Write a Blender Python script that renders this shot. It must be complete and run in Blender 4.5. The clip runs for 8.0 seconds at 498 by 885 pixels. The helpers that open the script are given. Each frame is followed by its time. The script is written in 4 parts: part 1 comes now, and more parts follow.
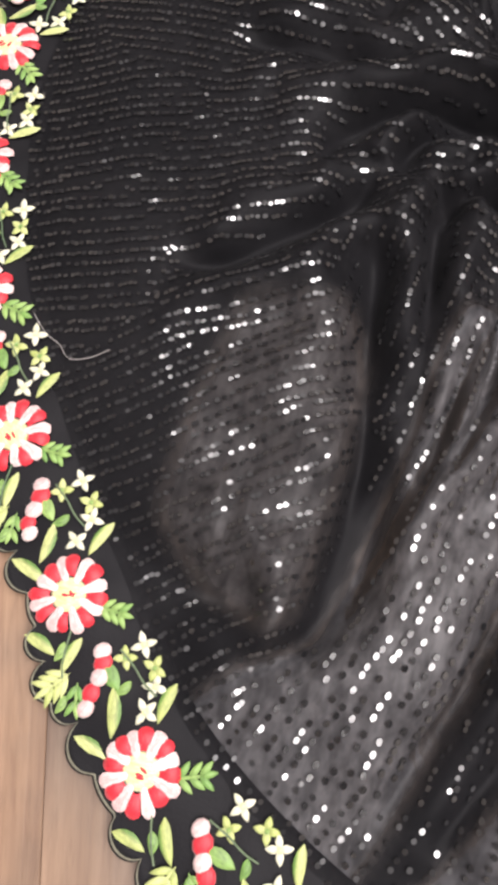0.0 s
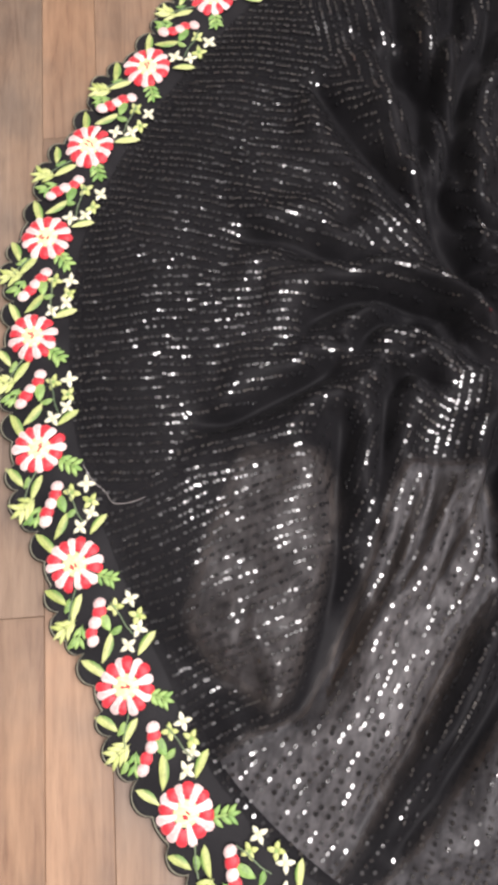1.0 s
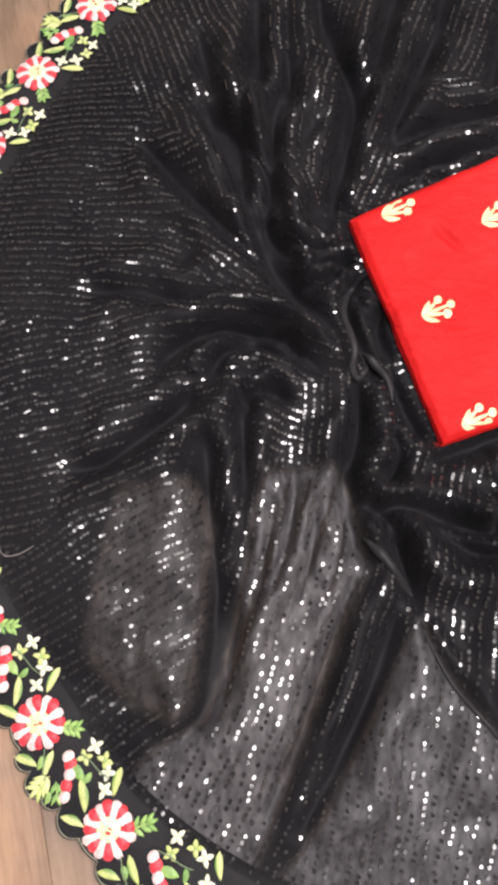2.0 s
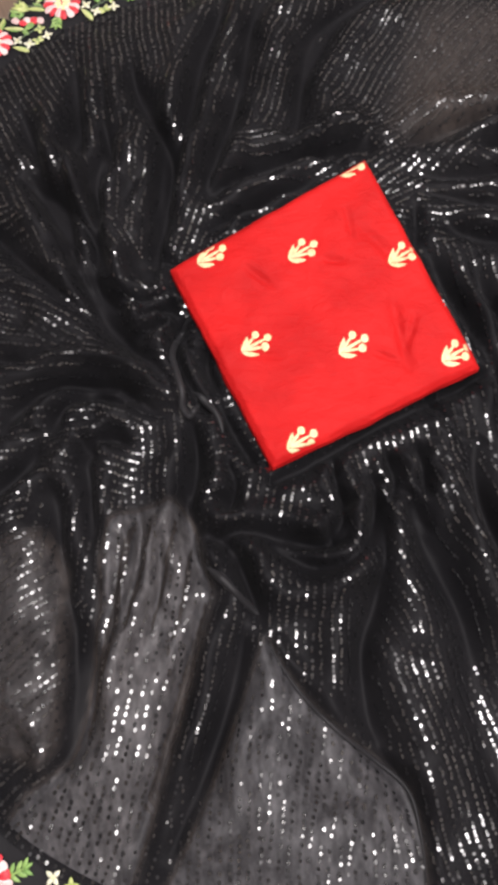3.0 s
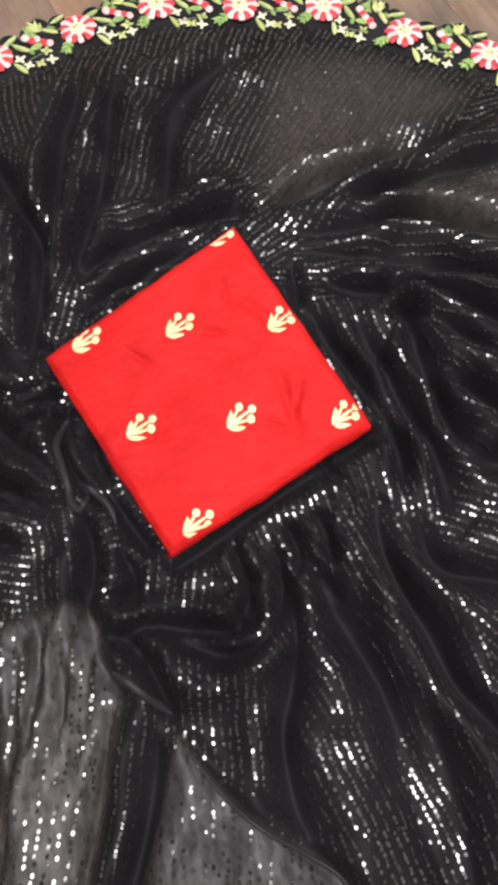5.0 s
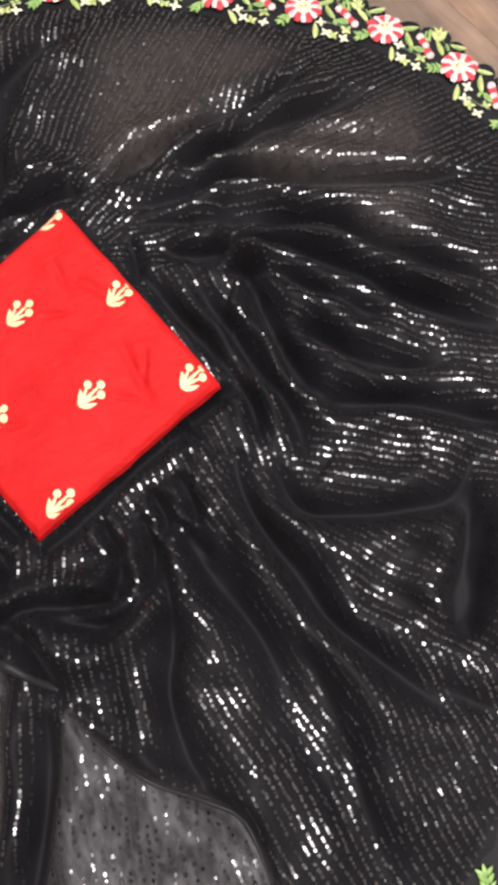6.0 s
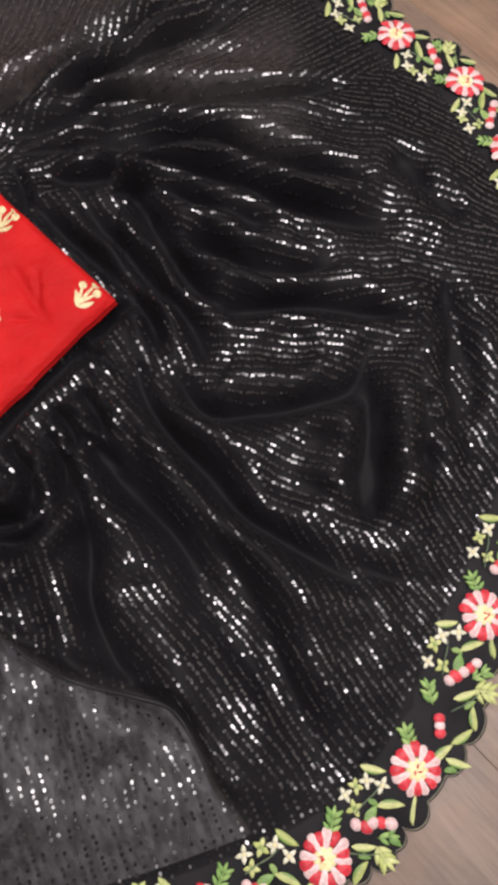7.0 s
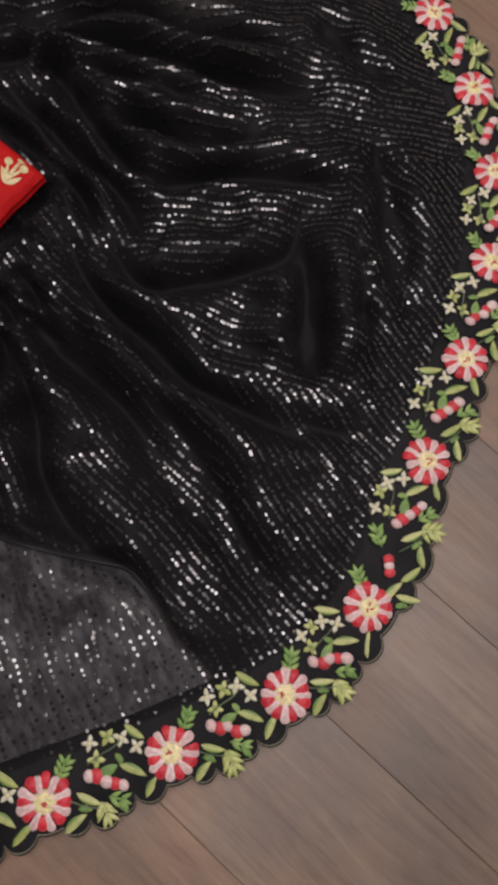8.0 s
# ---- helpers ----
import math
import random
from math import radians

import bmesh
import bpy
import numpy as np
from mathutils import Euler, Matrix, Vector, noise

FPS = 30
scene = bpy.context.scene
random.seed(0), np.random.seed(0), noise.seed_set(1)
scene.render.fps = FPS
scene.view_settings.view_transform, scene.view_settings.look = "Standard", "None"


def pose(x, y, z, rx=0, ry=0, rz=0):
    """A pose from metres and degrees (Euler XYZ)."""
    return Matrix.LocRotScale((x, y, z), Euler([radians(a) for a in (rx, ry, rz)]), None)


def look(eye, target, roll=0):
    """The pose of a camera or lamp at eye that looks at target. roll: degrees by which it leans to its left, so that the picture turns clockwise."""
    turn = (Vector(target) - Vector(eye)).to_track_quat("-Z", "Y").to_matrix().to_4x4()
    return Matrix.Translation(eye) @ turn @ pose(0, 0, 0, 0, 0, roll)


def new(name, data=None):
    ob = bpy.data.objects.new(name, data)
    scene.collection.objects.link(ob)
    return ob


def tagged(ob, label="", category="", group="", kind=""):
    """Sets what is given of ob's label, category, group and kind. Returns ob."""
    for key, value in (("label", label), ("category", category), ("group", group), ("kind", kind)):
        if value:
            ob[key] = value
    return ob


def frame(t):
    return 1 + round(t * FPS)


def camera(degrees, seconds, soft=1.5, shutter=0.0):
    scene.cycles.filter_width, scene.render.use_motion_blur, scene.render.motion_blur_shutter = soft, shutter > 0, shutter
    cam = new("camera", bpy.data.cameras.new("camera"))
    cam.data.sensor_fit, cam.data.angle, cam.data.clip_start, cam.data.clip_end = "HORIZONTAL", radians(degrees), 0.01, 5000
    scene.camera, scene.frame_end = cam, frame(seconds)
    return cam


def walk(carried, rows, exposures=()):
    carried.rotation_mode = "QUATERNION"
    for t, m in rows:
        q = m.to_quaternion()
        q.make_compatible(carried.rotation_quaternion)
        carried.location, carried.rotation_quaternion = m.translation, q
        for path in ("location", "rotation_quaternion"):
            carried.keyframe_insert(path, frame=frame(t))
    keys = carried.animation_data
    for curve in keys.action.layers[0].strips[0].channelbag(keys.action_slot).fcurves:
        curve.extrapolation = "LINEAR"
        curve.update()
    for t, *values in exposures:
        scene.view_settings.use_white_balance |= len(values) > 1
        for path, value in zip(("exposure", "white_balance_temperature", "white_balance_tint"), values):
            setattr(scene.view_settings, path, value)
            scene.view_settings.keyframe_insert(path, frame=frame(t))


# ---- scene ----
cam = camera(38.1, 8.0, soft=4.4)
PATH = [
    (0, (0.358, 0.208, 0.477), (0.062, 0.7, -1.439), -12.5),
    (0.5, (0.32, 0.241, 0.603), (0.116, 0.7, -1.333), -5.4),
    (1, (0.312, 0.284, 0.678), (0.131, 0.732, -1.263), -5.4),
    (1.5, (0.351, 0.306, 0.712), (0.188, 0.771, -1.226), -6.4),
    (2, (0.42, 0.311, 0.737), (0.296, 0.795, -1.2), -7.4),
    (2.2, (0.439, 0.312, 0.749), (0.364, 0.81, -1.186), -3.5),
    (3.3, (0.595, 0.317, 0.791), (0.551, 0.91, -1.118), -5.7),
    (3.5, (0.602, 0.332, 0.799), (0.565, 0.932, -1.108), -5.3),
    (4, (0.566, 0.382, 0.797), (0.549, 1.006, -1.103), -3.0),
    (4.2, (0.564, 0.392, 0.788), (0.558, 1.028, -1.109), -2.5),
    (5.3, (0.673, 0.364, 0.764), (0.78, 1.004, -1.128), -1.1),
    (5.5, (0.7, 0.364, 0.781), (0.806, 0.97, -1.122), -2.7),
    (6, (0.735, 0.322, 0.776), (0.916, 0.898, -1.131), 0.9),
    (6.5, (0.744, 0.276, 0.766), (0.994, 0.824, -1.141), 4.7),
    (7, (0.753, 0.218, 0.768), (1.051, 0.72, -1.144), 8.1),
    (7.5, (0.752, 0.164, 0.769), (1.081, 0.627, -1.149), 10.4),
    (8, (0.736, 0.111, 0.749), (1.068, 0.49, -1.186), 14.4),
]
EXPOSURES = [(0.0, 0.34, 6450, 10), (1.0, 0.4, 6450, 10), (2.0, 0.44, 6450, 10), (3.5, -0.06, 6450, 10), (4.2, -0.08, 6500, 10), (5.5, 0.38, 6450, 10), (6.5, -0.04, 6450, 11), (7.5, -0.82, 6600, 15), (8.0, -1.2, 6650, 15)]
walk(cam, [(t, look(eye, target, roll)) for t, eye, target, roll in PATH], EXPOSURES)

# ---- world and lamps ----
world = bpy.data.worlds.new("world")
world.use_nodes = True
world.node_tree.nodes["Background"].inputs[0].default_value = (0.6, 0.65, 0.75, 1)
world.node_tree.nodes["Background"].inputs[1].default_value = 0.15
scene.world = world


def panel_lamp(name, place, size, watts, colour):
    data = bpy.data.lights.new(name, "AREA")
    data.shape, data.size, data.size_y = "RECTANGLE", size[0], size[1]
    data.energy, data.color = watts, colour
    ob = new(name, data)
    ob.matrix_basis = pose(*place)
    return ob


panel_lamp("ceiling_lamp", (1.05, 0.98, 2.66), (2.7, 0.8), 92, (1.0, 0.93, 0.92))
# unseen source assumed to the south, sized so that the sequins glint
panel_lamp("unseen_south_light", (1.2, -0.08, 2.66), (1.75, 0.98), 108, (1.0, 0.93, 0.92))
# added helper: raises glints on the cloth's north side
panel_lamp("north_glint_light", (0.9, 2.1, 2.66), (2.2, 0.25), 16, (1.0, 0.94, 0.93))


# ---- materials ----
def material(name, colour, rough=0.6, metal=0.0, spec=0.5, sheen=0.0):
    m = bpy.data.materials.new(name)
    m.use_nodes = True
    b = m.node_tree.nodes["Principled BSDF"]
    b.inputs["Base Color"].default_value = (*colour, 1)
    b.inputs["Roughness"].default_value = rough
    b.inputs["Metallic"].default_value = metal
    b.inputs["Specular IOR Level"].default_value = spec
    b.inputs["Sheen Weight"].default_value = sheen
    return m, m.node_tree.nodes, m.node_tree.links, b


def ramp(nodes, links, source, stops):
    r = nodes.new("ShaderNodeValToRGB")
    r.color_ramp.elements[0].position, r.color_ramp.elements[0].color = stops[0][0], (*stops[0][1], 1)
    r.color_ramp.elements[1].position, r.color_ramp.elements[1].color = stops[-1][0], (*stops[-1][1], 1)
    for p, c in stops[1:-1]:
        r.color_ramp.elements.new(p).color = (*c, 1)
    links.new(source, r.inputs[0])
    return r.outputs[0]


def coords(nodes, links, scale=(1, 1, 1), turn=(0, 0, 0), space="Object"):
    tc, mp = nodes.new("ShaderNodeTexCoord"), nodes.new("ShaderNodeMapping")
    mp.inputs["Scale"].default_value, mp.inputs["Rotation"].default_value = scale, turn
    links.new(tc.outputs[space], mp.inputs[0])
    return mp.outputs[0]


def noise_tex(nodes, links, vector, scale, detail=4.0, rough=0.55):
    n = nodes.new("ShaderNodeTexNoise")
    n.inputs["Scale"].default_value, n.inputs["Detail"].default_value, n.inputs["Roughness"].default_value = scale, detail, rough
    links.new(vector, n.inputs["Vector"])
    return n.outputs[0]


def bump(nodes, links, b, height, strength, distance):
    n = nodes.new("ShaderNodeBump")
    n.inputs["Strength"].default_value, n.inputs["Distance"].default_value = strength, distance
    links.new(height, n.inputs["Height"])
    links.new(n.outputs[0], b.inputs["Normal"])


def mixed(nodes, links, fac, a, b, mode="MIX"):
    n = nodes.new("ShaderNodeMix")
    n.data_type, n.blend_type = "RGBA", mode
    for value, slot in ((fac, 0), (a, 6), (b, 7)):
        if isinstance(value, (int, float)):
            n.inputs[slot].default_value = value
        elif isinstance(value, tuple):
            n.inputs[slot].default_value = (*value, 1)
        else:
            links.new(value, n.inputs[slot])
    return n.outputs[2]


def plain_material(name, colour, rough, scale=6.0, spread=0.12):
    m, nodes, links, b = material(name, colour, rough)
    n = noise_tex(nodes, links, coords(nodes, links), scale)
    lo, hi = tuple(c * (1 - spread) for c in colour), tuple(c * (1 + spread) for c in colour)
    links.new(ramp(nodes, links, n, [(0.3, lo), (0.7, hi)]), b.inputs["Base Color"])
    bump(nodes, links, b, noise_tex(nodes, links, coords(nodes, links), 90), 0.2, 0.002)
    return m


def wood_material():
    """Brown rustic board: long grain along the board (local y), knots and stains, each board its own tone."""
    m, nodes, links, b = material("brown_wood", (0.2, 0.13, 0.09), 0.45)
    info = nodes.new("ShaderNodeObjectInfo")
    shift = nodes.new("ShaderNodeVectorMath")
    shift.operation = "ADD"
    off = nodes.new("ShaderNodeVectorMath")
    off.operation = "SCALE"
    off.inputs[0].default_value = (7.0, 13.0, 3.0)
    links.new(info.outputs["Random"], off.inputs["Scale"])
    links.new(coords(nodes, links), shift.inputs[0])
    links.new(off.outputs[0], shift.inputs[1])
    grain_map = nodes.new("ShaderNodeMapping")
    grain_map.inputs["Scale"].default_value = (1.0, 0.09, 1.0)
    links.new(shift.outputs[0], grain_map.inputs[0])
    grain = noise_tex(nodes, links, grain_map.outputs[0], 62, 6, 0.66)
    grain.node.inputs["Distortion"].default_value = 1.1
    broad = noise_tex(nodes, links, grain_map.outputs[0], 13, 3, 0.5)
    stain = noise_tex(nodes, links, shift.outputs[0], 5.5, 4, 0.6)
    fine = noise_tex(nodes, links, grain_map.outputs[0], 260, 5, 0.7)
    streak = ramp(nodes, links, fine, [(0.32, (0.84, 0.83, 0.82)), (0.5, (1.0, 1.0, 1.0)), (0.7, (1.07, 1.07, 1.06))])
    tone = ramp(nodes, links, grain, [(0.26, (0.100, 0.064, 0.045)), (0.42, (0.146, 0.100, 0.071)), (0.72, (0.190, 0.137, 0.099))])
    wide = ramp(nodes, links, broad, [(0.3, (0.72, 0.70, 0.68)), (0.65, (1.1, 1.09, 1.08))])
    spots = ramp(nodes, links, stain, [(0.30, (0.62, 0.64, 0.69)), (0.46, (0.92, 0.92, 0.93)), (0.62, (1.22, 1.13, 1.03))])
    boards = ramp(nodes, links, info.outputs["Random"], [(0.0, (0.80, 0.85, 0.90)), (1.0, (1.14, 1.05, 0.96))])
    c = mixed(nodes, links, 1.0, tone, wide, "MULTIPLY")
    c = mixed(nodes, links, 1.0, c, spots, "MULTIPLY")
    c = mixed(nodes, links, 1.0, c, streak, "MULTIPLY")
    c = mixed(nodes, links, 1.0, c, boards, "MULTIPLY")
    links.new(c, b.inputs["Base Color"])
    links.new(ramp(nodes, links, stain, [(0.3, (0.38,) * 3), (0.7, (0.55,) * 3)]), b.inputs["Roughness"])
    bump(nodes, links, b, grain, 0.25, 0.001)
    return m


def net_material(name, open_share, gloss):
    """Black knitted net: partly see-through, with a faint sheen and fine thread relief."""
    m, nodes, links, b = material(name, (0.010, 0.010, 0.011), 0.55, 0.0, gloss, 0.02)
    b.inputs["Sheen Roughness"].default_value = 0.5
    n = noise_tex(nodes, links, coords(nodes, links), 9, 4)
    links.new(ramp(nodes, links, n, [(0.3, (0.006, 0.006, 0.007)), (0.7, (0.014, 0.0135, 0.015))]), b.inputs["Base Color"])
    bump(nodes, links, b, noise_tex(nodes, links, coords(nodes, links), 420, 3), 0.35, 0.0008)
    if open_share:
        clear, mix = nodes.new("ShaderNodeBsdfTransparent"), nodes.new("ShaderNodeMixShader")
        # the knit draws together in short streaks
        knit = noise_tex(nodes, links, coords(nodes, links, (1.0, 0.35, 1.0)), 130, 4, 0.65)
        links.new(ramp(nodes, links, knit, [(0.34, (open_share * 0.72,) * 3), (0.64, (open_share * 1.35,) * 3)]), mix.inputs[0])
        links.new(b.outputs[0], mix.inputs[1])
        links.new(clear.outputs[0], mix.inputs[2])
        links.new(mix.outputs[0], nodes["Material Output"].inputs["Surface"])
    return m


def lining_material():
    """The layers beneath: black and dense where gathered; thin where single, pale grey imitating the net's hazy sheen.
    """
    m, nodes, links, b = material("hazed_inner_layers", (0.01, 0.01, 0.01), 0.5, 0.0, 0.1)
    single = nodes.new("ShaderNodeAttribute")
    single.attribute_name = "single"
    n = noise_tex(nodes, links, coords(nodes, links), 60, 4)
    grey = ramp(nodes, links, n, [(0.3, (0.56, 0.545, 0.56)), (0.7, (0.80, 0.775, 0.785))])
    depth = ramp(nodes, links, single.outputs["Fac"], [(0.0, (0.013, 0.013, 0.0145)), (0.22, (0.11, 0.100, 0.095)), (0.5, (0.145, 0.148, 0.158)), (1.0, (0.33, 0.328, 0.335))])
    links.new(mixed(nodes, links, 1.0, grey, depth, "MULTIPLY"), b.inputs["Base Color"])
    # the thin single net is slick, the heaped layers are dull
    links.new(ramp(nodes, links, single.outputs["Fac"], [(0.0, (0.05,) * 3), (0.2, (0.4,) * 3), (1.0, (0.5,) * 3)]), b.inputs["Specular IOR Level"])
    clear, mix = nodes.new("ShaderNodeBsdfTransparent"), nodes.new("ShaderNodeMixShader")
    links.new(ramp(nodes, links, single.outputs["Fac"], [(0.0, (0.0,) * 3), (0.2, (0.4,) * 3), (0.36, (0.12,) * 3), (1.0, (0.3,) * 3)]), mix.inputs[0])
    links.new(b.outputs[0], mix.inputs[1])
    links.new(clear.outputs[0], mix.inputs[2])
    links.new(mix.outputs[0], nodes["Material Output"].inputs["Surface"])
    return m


def thread_material(name, colour, other, rough=0.5, rim=None):
    """Satin-stitched thread: fine parallel strands, tone varied from piece to piece."""
    m, nodes, links, b = material(name, colour, rough, 0.0, 0.4, 0.3)
    info = nodes.new("ShaderNodeObjectInfo")
    tone = ramp(nodes, links, info.outputs["Random"], [(0.0, colour), (1.0, other)])
    strands = noise_tex(nodes, links, coords(nodes, links, (1, 0.12, 1)), 1500, 2)
    shade = ramp(nodes, links, strands, [(0.3, (0.72,) * 3), (0.65, (1.1,) * 3)])
    mottle = ramp(nodes, links, noise_tex(nodes, links, coords(nodes, links, (1, 0.4, 1)), 420, 3, 0.7), [(0.32, (0.62,) * 3), (0.62, (1.12,) * 3)])
    shade = mixed(nodes, links, 1.0, shade, mottle, "MULTIPLY")
    if rim:
        # darker strands along both long edges of a leaf
        split, far = nodes.new("ShaderNodeSeparateXYZ"), nodes.new("ShaderNodeMath")
        links.new(coords(nodes, links, (250, 250, 250)), split.inputs[0])
        far.operation = "ABSOLUTE"
        links.new(split.outputs[0], far.inputs[0])
        edge = ramp(nodes, links, far.outputs[0], [(0.50, (0, 0, 0)), (1.0, (1, 1, 1))])
        tone = mixed(nodes, links, edge, tone, rim)
    links.new(mixed(nodes, links, 1.0, tone, shade, "MULTIPLY"), b.inputs["Base Color"])
    bump(nodes, links, b, strands, 0.5, 0.0006)
    return m


def silk_material():
    m, nodes, links, b = material("red_silk", (0.5, 0.01, 0.01), 0.6, 0.0, 0.1, 0.0)
    n = noise_tex(nodes, links, coords(nodes, links), 14, 4)
    links.new(ramp(nodes, links, n, [(0.3, (0.30, 0.0055, 0.006)), (0.7, (0.42, 0.0095, 0.0095))]), b.inputs["Base Color"])
    weave = noise_tex(nodes, links, coords(nodes, links, (1, 0.15, 1)), 900, 2)
    # small crumples over the weave
    crumple = noise_tex(nodes, links, coords(nodes, links, (1.0, 1.6, 1.0)), 55, 5, 0.62)
    crumple.node.inputs["Distortion"].default_value = 0.8
    rough = nodes.new("ShaderNodeMath")
    rough.operation, rough.inputs[1].default_value = "MULTIPLY_ADD", 0.12
    links.new(weave, rough.inputs[0])
    links.new(crumple, rough.inputs[2])
    bump(nodes, links, b, rough.outputs[0], 0.5, 0.006)
    return m


def sequin_material():
    """Glossy black plastic; some sequins are scuffed and duller than others."""
    m, nodes, links, b = material("black_sequin", (0.009, 0.009, 0.010), 0.25, 0.0, 1.0)
    b.inputs["IOR"].default_value = 1.58
    geo = nodes.new("ShaderNodeNewGeometry")
    links.new(ramp(nodes, links, geo.outputs["Random Per Island"], [(0.0, (0.15,) * 3), (0.6, (0.24,) * 3), (0.75, (0.34,) * 3), (1.0, (0.42,) * 3)]), b.inputs["Roughness"])
    links.new(ramp(nodes, links, geo.outputs["Random Per Island"], [(0.0, (1.0,) * 3), (0.68, (1.0,) * 3), (0.8, (0.5,) * 3), (1.0, (0.3,) * 3)]), b.inputs["Specular IOR Level"])
    return m


WOOD = wood_material()
NET = net_material("black_net", 0.5, 0.06)
LINING = lining_material()
ROLLED = net_material("rolled_net", 0.0, 0.2)
TAFFETA = net_material("black_border_cloth", 0.0, 0.06)
SEQUIN = sequin_material()
CORD = plain_material("olive_cord", (0.13, 0.125, 0.09), 0.7, 300, 0.4)
RED = thread_material("red_thread", (0.42, 0.010, 0.022), (0.54, 0.016, 0.03))
WHITE = thread_material("white_thread", (0.54, 0.37, 0.36), (0.62, 0.48, 0.46))
CREAM = thread_material("cream_thread", (0.64, 0.57, 0.28), (0.70, 0.63, 0.34))
IVORY = thread_material("ivory_thread", (0.46, 0.46, 0.33), (0.56, 0.55, 0.43))
LIME = thread_material("lime_thread", (0.28, 0.33, 0.09), (0.43, 0.46, 0.19), 0.5, (0.10, 0.19, 0.035))
GREEN = thread_material("green_thread", (0.10, 0.21, 0.04), (0.22, 0.33, 0.09))
STEM = thread_material("dark_green_thread", (0.05, 0.09, 0.04), (0.1, 0.14, 0.07))
SILK = silk_material()
STRAY = thread_material("grey_stray_thread", (0.30, 0.27, 0.26), (0.36, 0.33, 0.32))
GOLD = thread_material("pale_gold_thread", (0.52, 0.44, 0.22), (0.56, 0.48, 0.26), 0.4)
# unseen surfaces, toned for how much light they send back to the sequins
BOUNCE_WALL = plain_material("beige_bounce_wall", (0.38, 0.35, 0.32), 0.8, 3.0, 0.06)
CEILING = plain_material("grey_bounce_ceiling", (0.22, 0.22, 0.21), 0.85, 3.0, 0.05)


# ---- mesh helpers ----
def mesh_of(name, bm, mat, smooth=True):
    me = bpy.data.meshes.new(name)
    bmesh.ops.recalc_face_normals(bm, faces=bm.faces[:])
    bm.to_mesh(me)
    bm.free()
    me.materials.append(mat)
    me.shade_smooth() if smooth else None
    return me


def part(name, bm, mat, parent, label="", smooth=True):
    ob = new(name, mesh_of(name, bm, mat, smooth))
    ob.parent = parent
    return tagged(ob, label=label)


def placed(name, me, parent, m=None, label=""):
    ob = new(name, me)
    ob.parent = parent
    if m is not None:
        ob.matrix_basis = m
    return tagged(ob, label=label)


def box(bm, lo, hi, bevel=0.0):
    g = bmesh.ops.create_cube(bm, size=1.0)
    bmesh.ops.scale(bm, vec=Vector(hi) - Vector(lo), verts=g["verts"])
    bmesh.ops.translate(bm, vec=(Vector(hi) + Vector(lo)) / 2, verts=g["verts"])
    if bevel:
        edges = list({e for v in g["verts"] for e in v.link_edges})
        bmesh.ops.bevel(bm, geom=edges, offset=bevel, segments=1, affect="EDGES")


def slab(name, lo, hi, mat, label, category):
    bm = bmesh.new()
    box(bm, lo, hi)
    ob = new(name, mesh_of(name, bm, mat, False))
    return tagged(ob, label, category, kind="structure")


def spline(points, steps=8, closed=False):
    """Catmull-Rom through the points."""
    p = np.array(points, float)
    n = len(p)
    out = []
    for i in range(n if closed else n - 1):
        a, b, c, d = (p[j % n] if closed else p[min(max(j, 0), n - 1)] for j in (i - 1, i, i + 1, i + 2))
        for k in range(steps):
            t = k / steps
            out.append(0.5 * (2 * b + (c - a) * t + (2 * a - 5 * b + 4 * c - d) * t**2 + (3 * b - a - 3 * c + d) * t**3))
    if not closed:
        out.append(p[-1])
    return np.array(out)


# ---- the room: the floor, with unseen walls and ceiling added to bounce light ----
X0, X1, Y0, Y1, TOP = -1.7, 2.9, -2.0, 2.8, 2.7
slab("unseen_wall_west", (X0 - 0.12, Y0, 0), (X0, Y1, TOP), BOUNCE_WALL, "unseen beige wall added to bounce light", "wall")
slab("unseen_wall_east", (X1, Y0, 0), (X1 + 0.12, Y1, TOP), BOUNCE_WALL, "unseen beige wall added to bounce light", "wall")
slab("unseen_wall_south", (X0 - 0.12, Y0 - 0.12, 0), (X1 + 0.12, Y0, TOP), BOUNCE_WALL, "unseen beige wall added to bounce light", "wall")
slab("unseen_wall_north", (X0 - 0.12, Y1, 0), (X1 + 0.12, Y1 + 0.12, TOP), BOUNCE_WALL, "unseen beige wall added to bounce light", "wall")
slab("ceiling", (X0 - 0.12, Y0 - 0.12, TOP), (X1 + 0.12, Y1 + 0.12, TOP + 0.12), CEILING, "unseen grey ceiling added to bounce light", "ceiling")
floor = slab("floor", (X0 - 0.12, Y0 - 0.12, -0.08), (X1 + 0.12, Y1 + 0.12, -0.012), WOOD, "brown rustic wooden plank floor", "floor")

# ---- the border's line: a flower every 117 mm, counter-clockwise from the far west side ----
FLOWERS_WEST = [(0.116, 1.023), (0.063, 0.918), (0.022, 0.810), (-0.006, 0.700), (-0.012, 0.586), (0.013, 0.480), (0.060, 0.375), (0.130, 0.282), (0.210, 0.195), (0.292, 0.114)]
FLOWERS_SOUTH = [(0.413, 0.056), (0.537, 0.035), (0.658, 0.019), (0.778, 0.015), (0.892, 0.049)]
FLOWERS_EAST = [(1.023, 0.153), (1.121, 0.233), (1.211, 0.321), (1.278, 0.420), (1.316, 0.531), (1.328, 0.648), (1.324, 0.763), (1.273, 0.865), (1.224, 0.974)]
FLOWERS_NORTH = [(1.152, 1.063), (1.057, 1.130), (0.951, 1.185), (0.850, 1.245), (0.735, 1.261), (0.620, 1.279), (0.509, 1.250), (0.395, 1.213), (0.289, 1.169), (0.200, 1.104)]
FLOWERS = FLOWERS_WEST + FLOWERS_SOUTH + FLOWERS_EAST + FLOWERS_NORTH
SEAM = 14  # the border's two ends meet after this flower
STEPS = 24
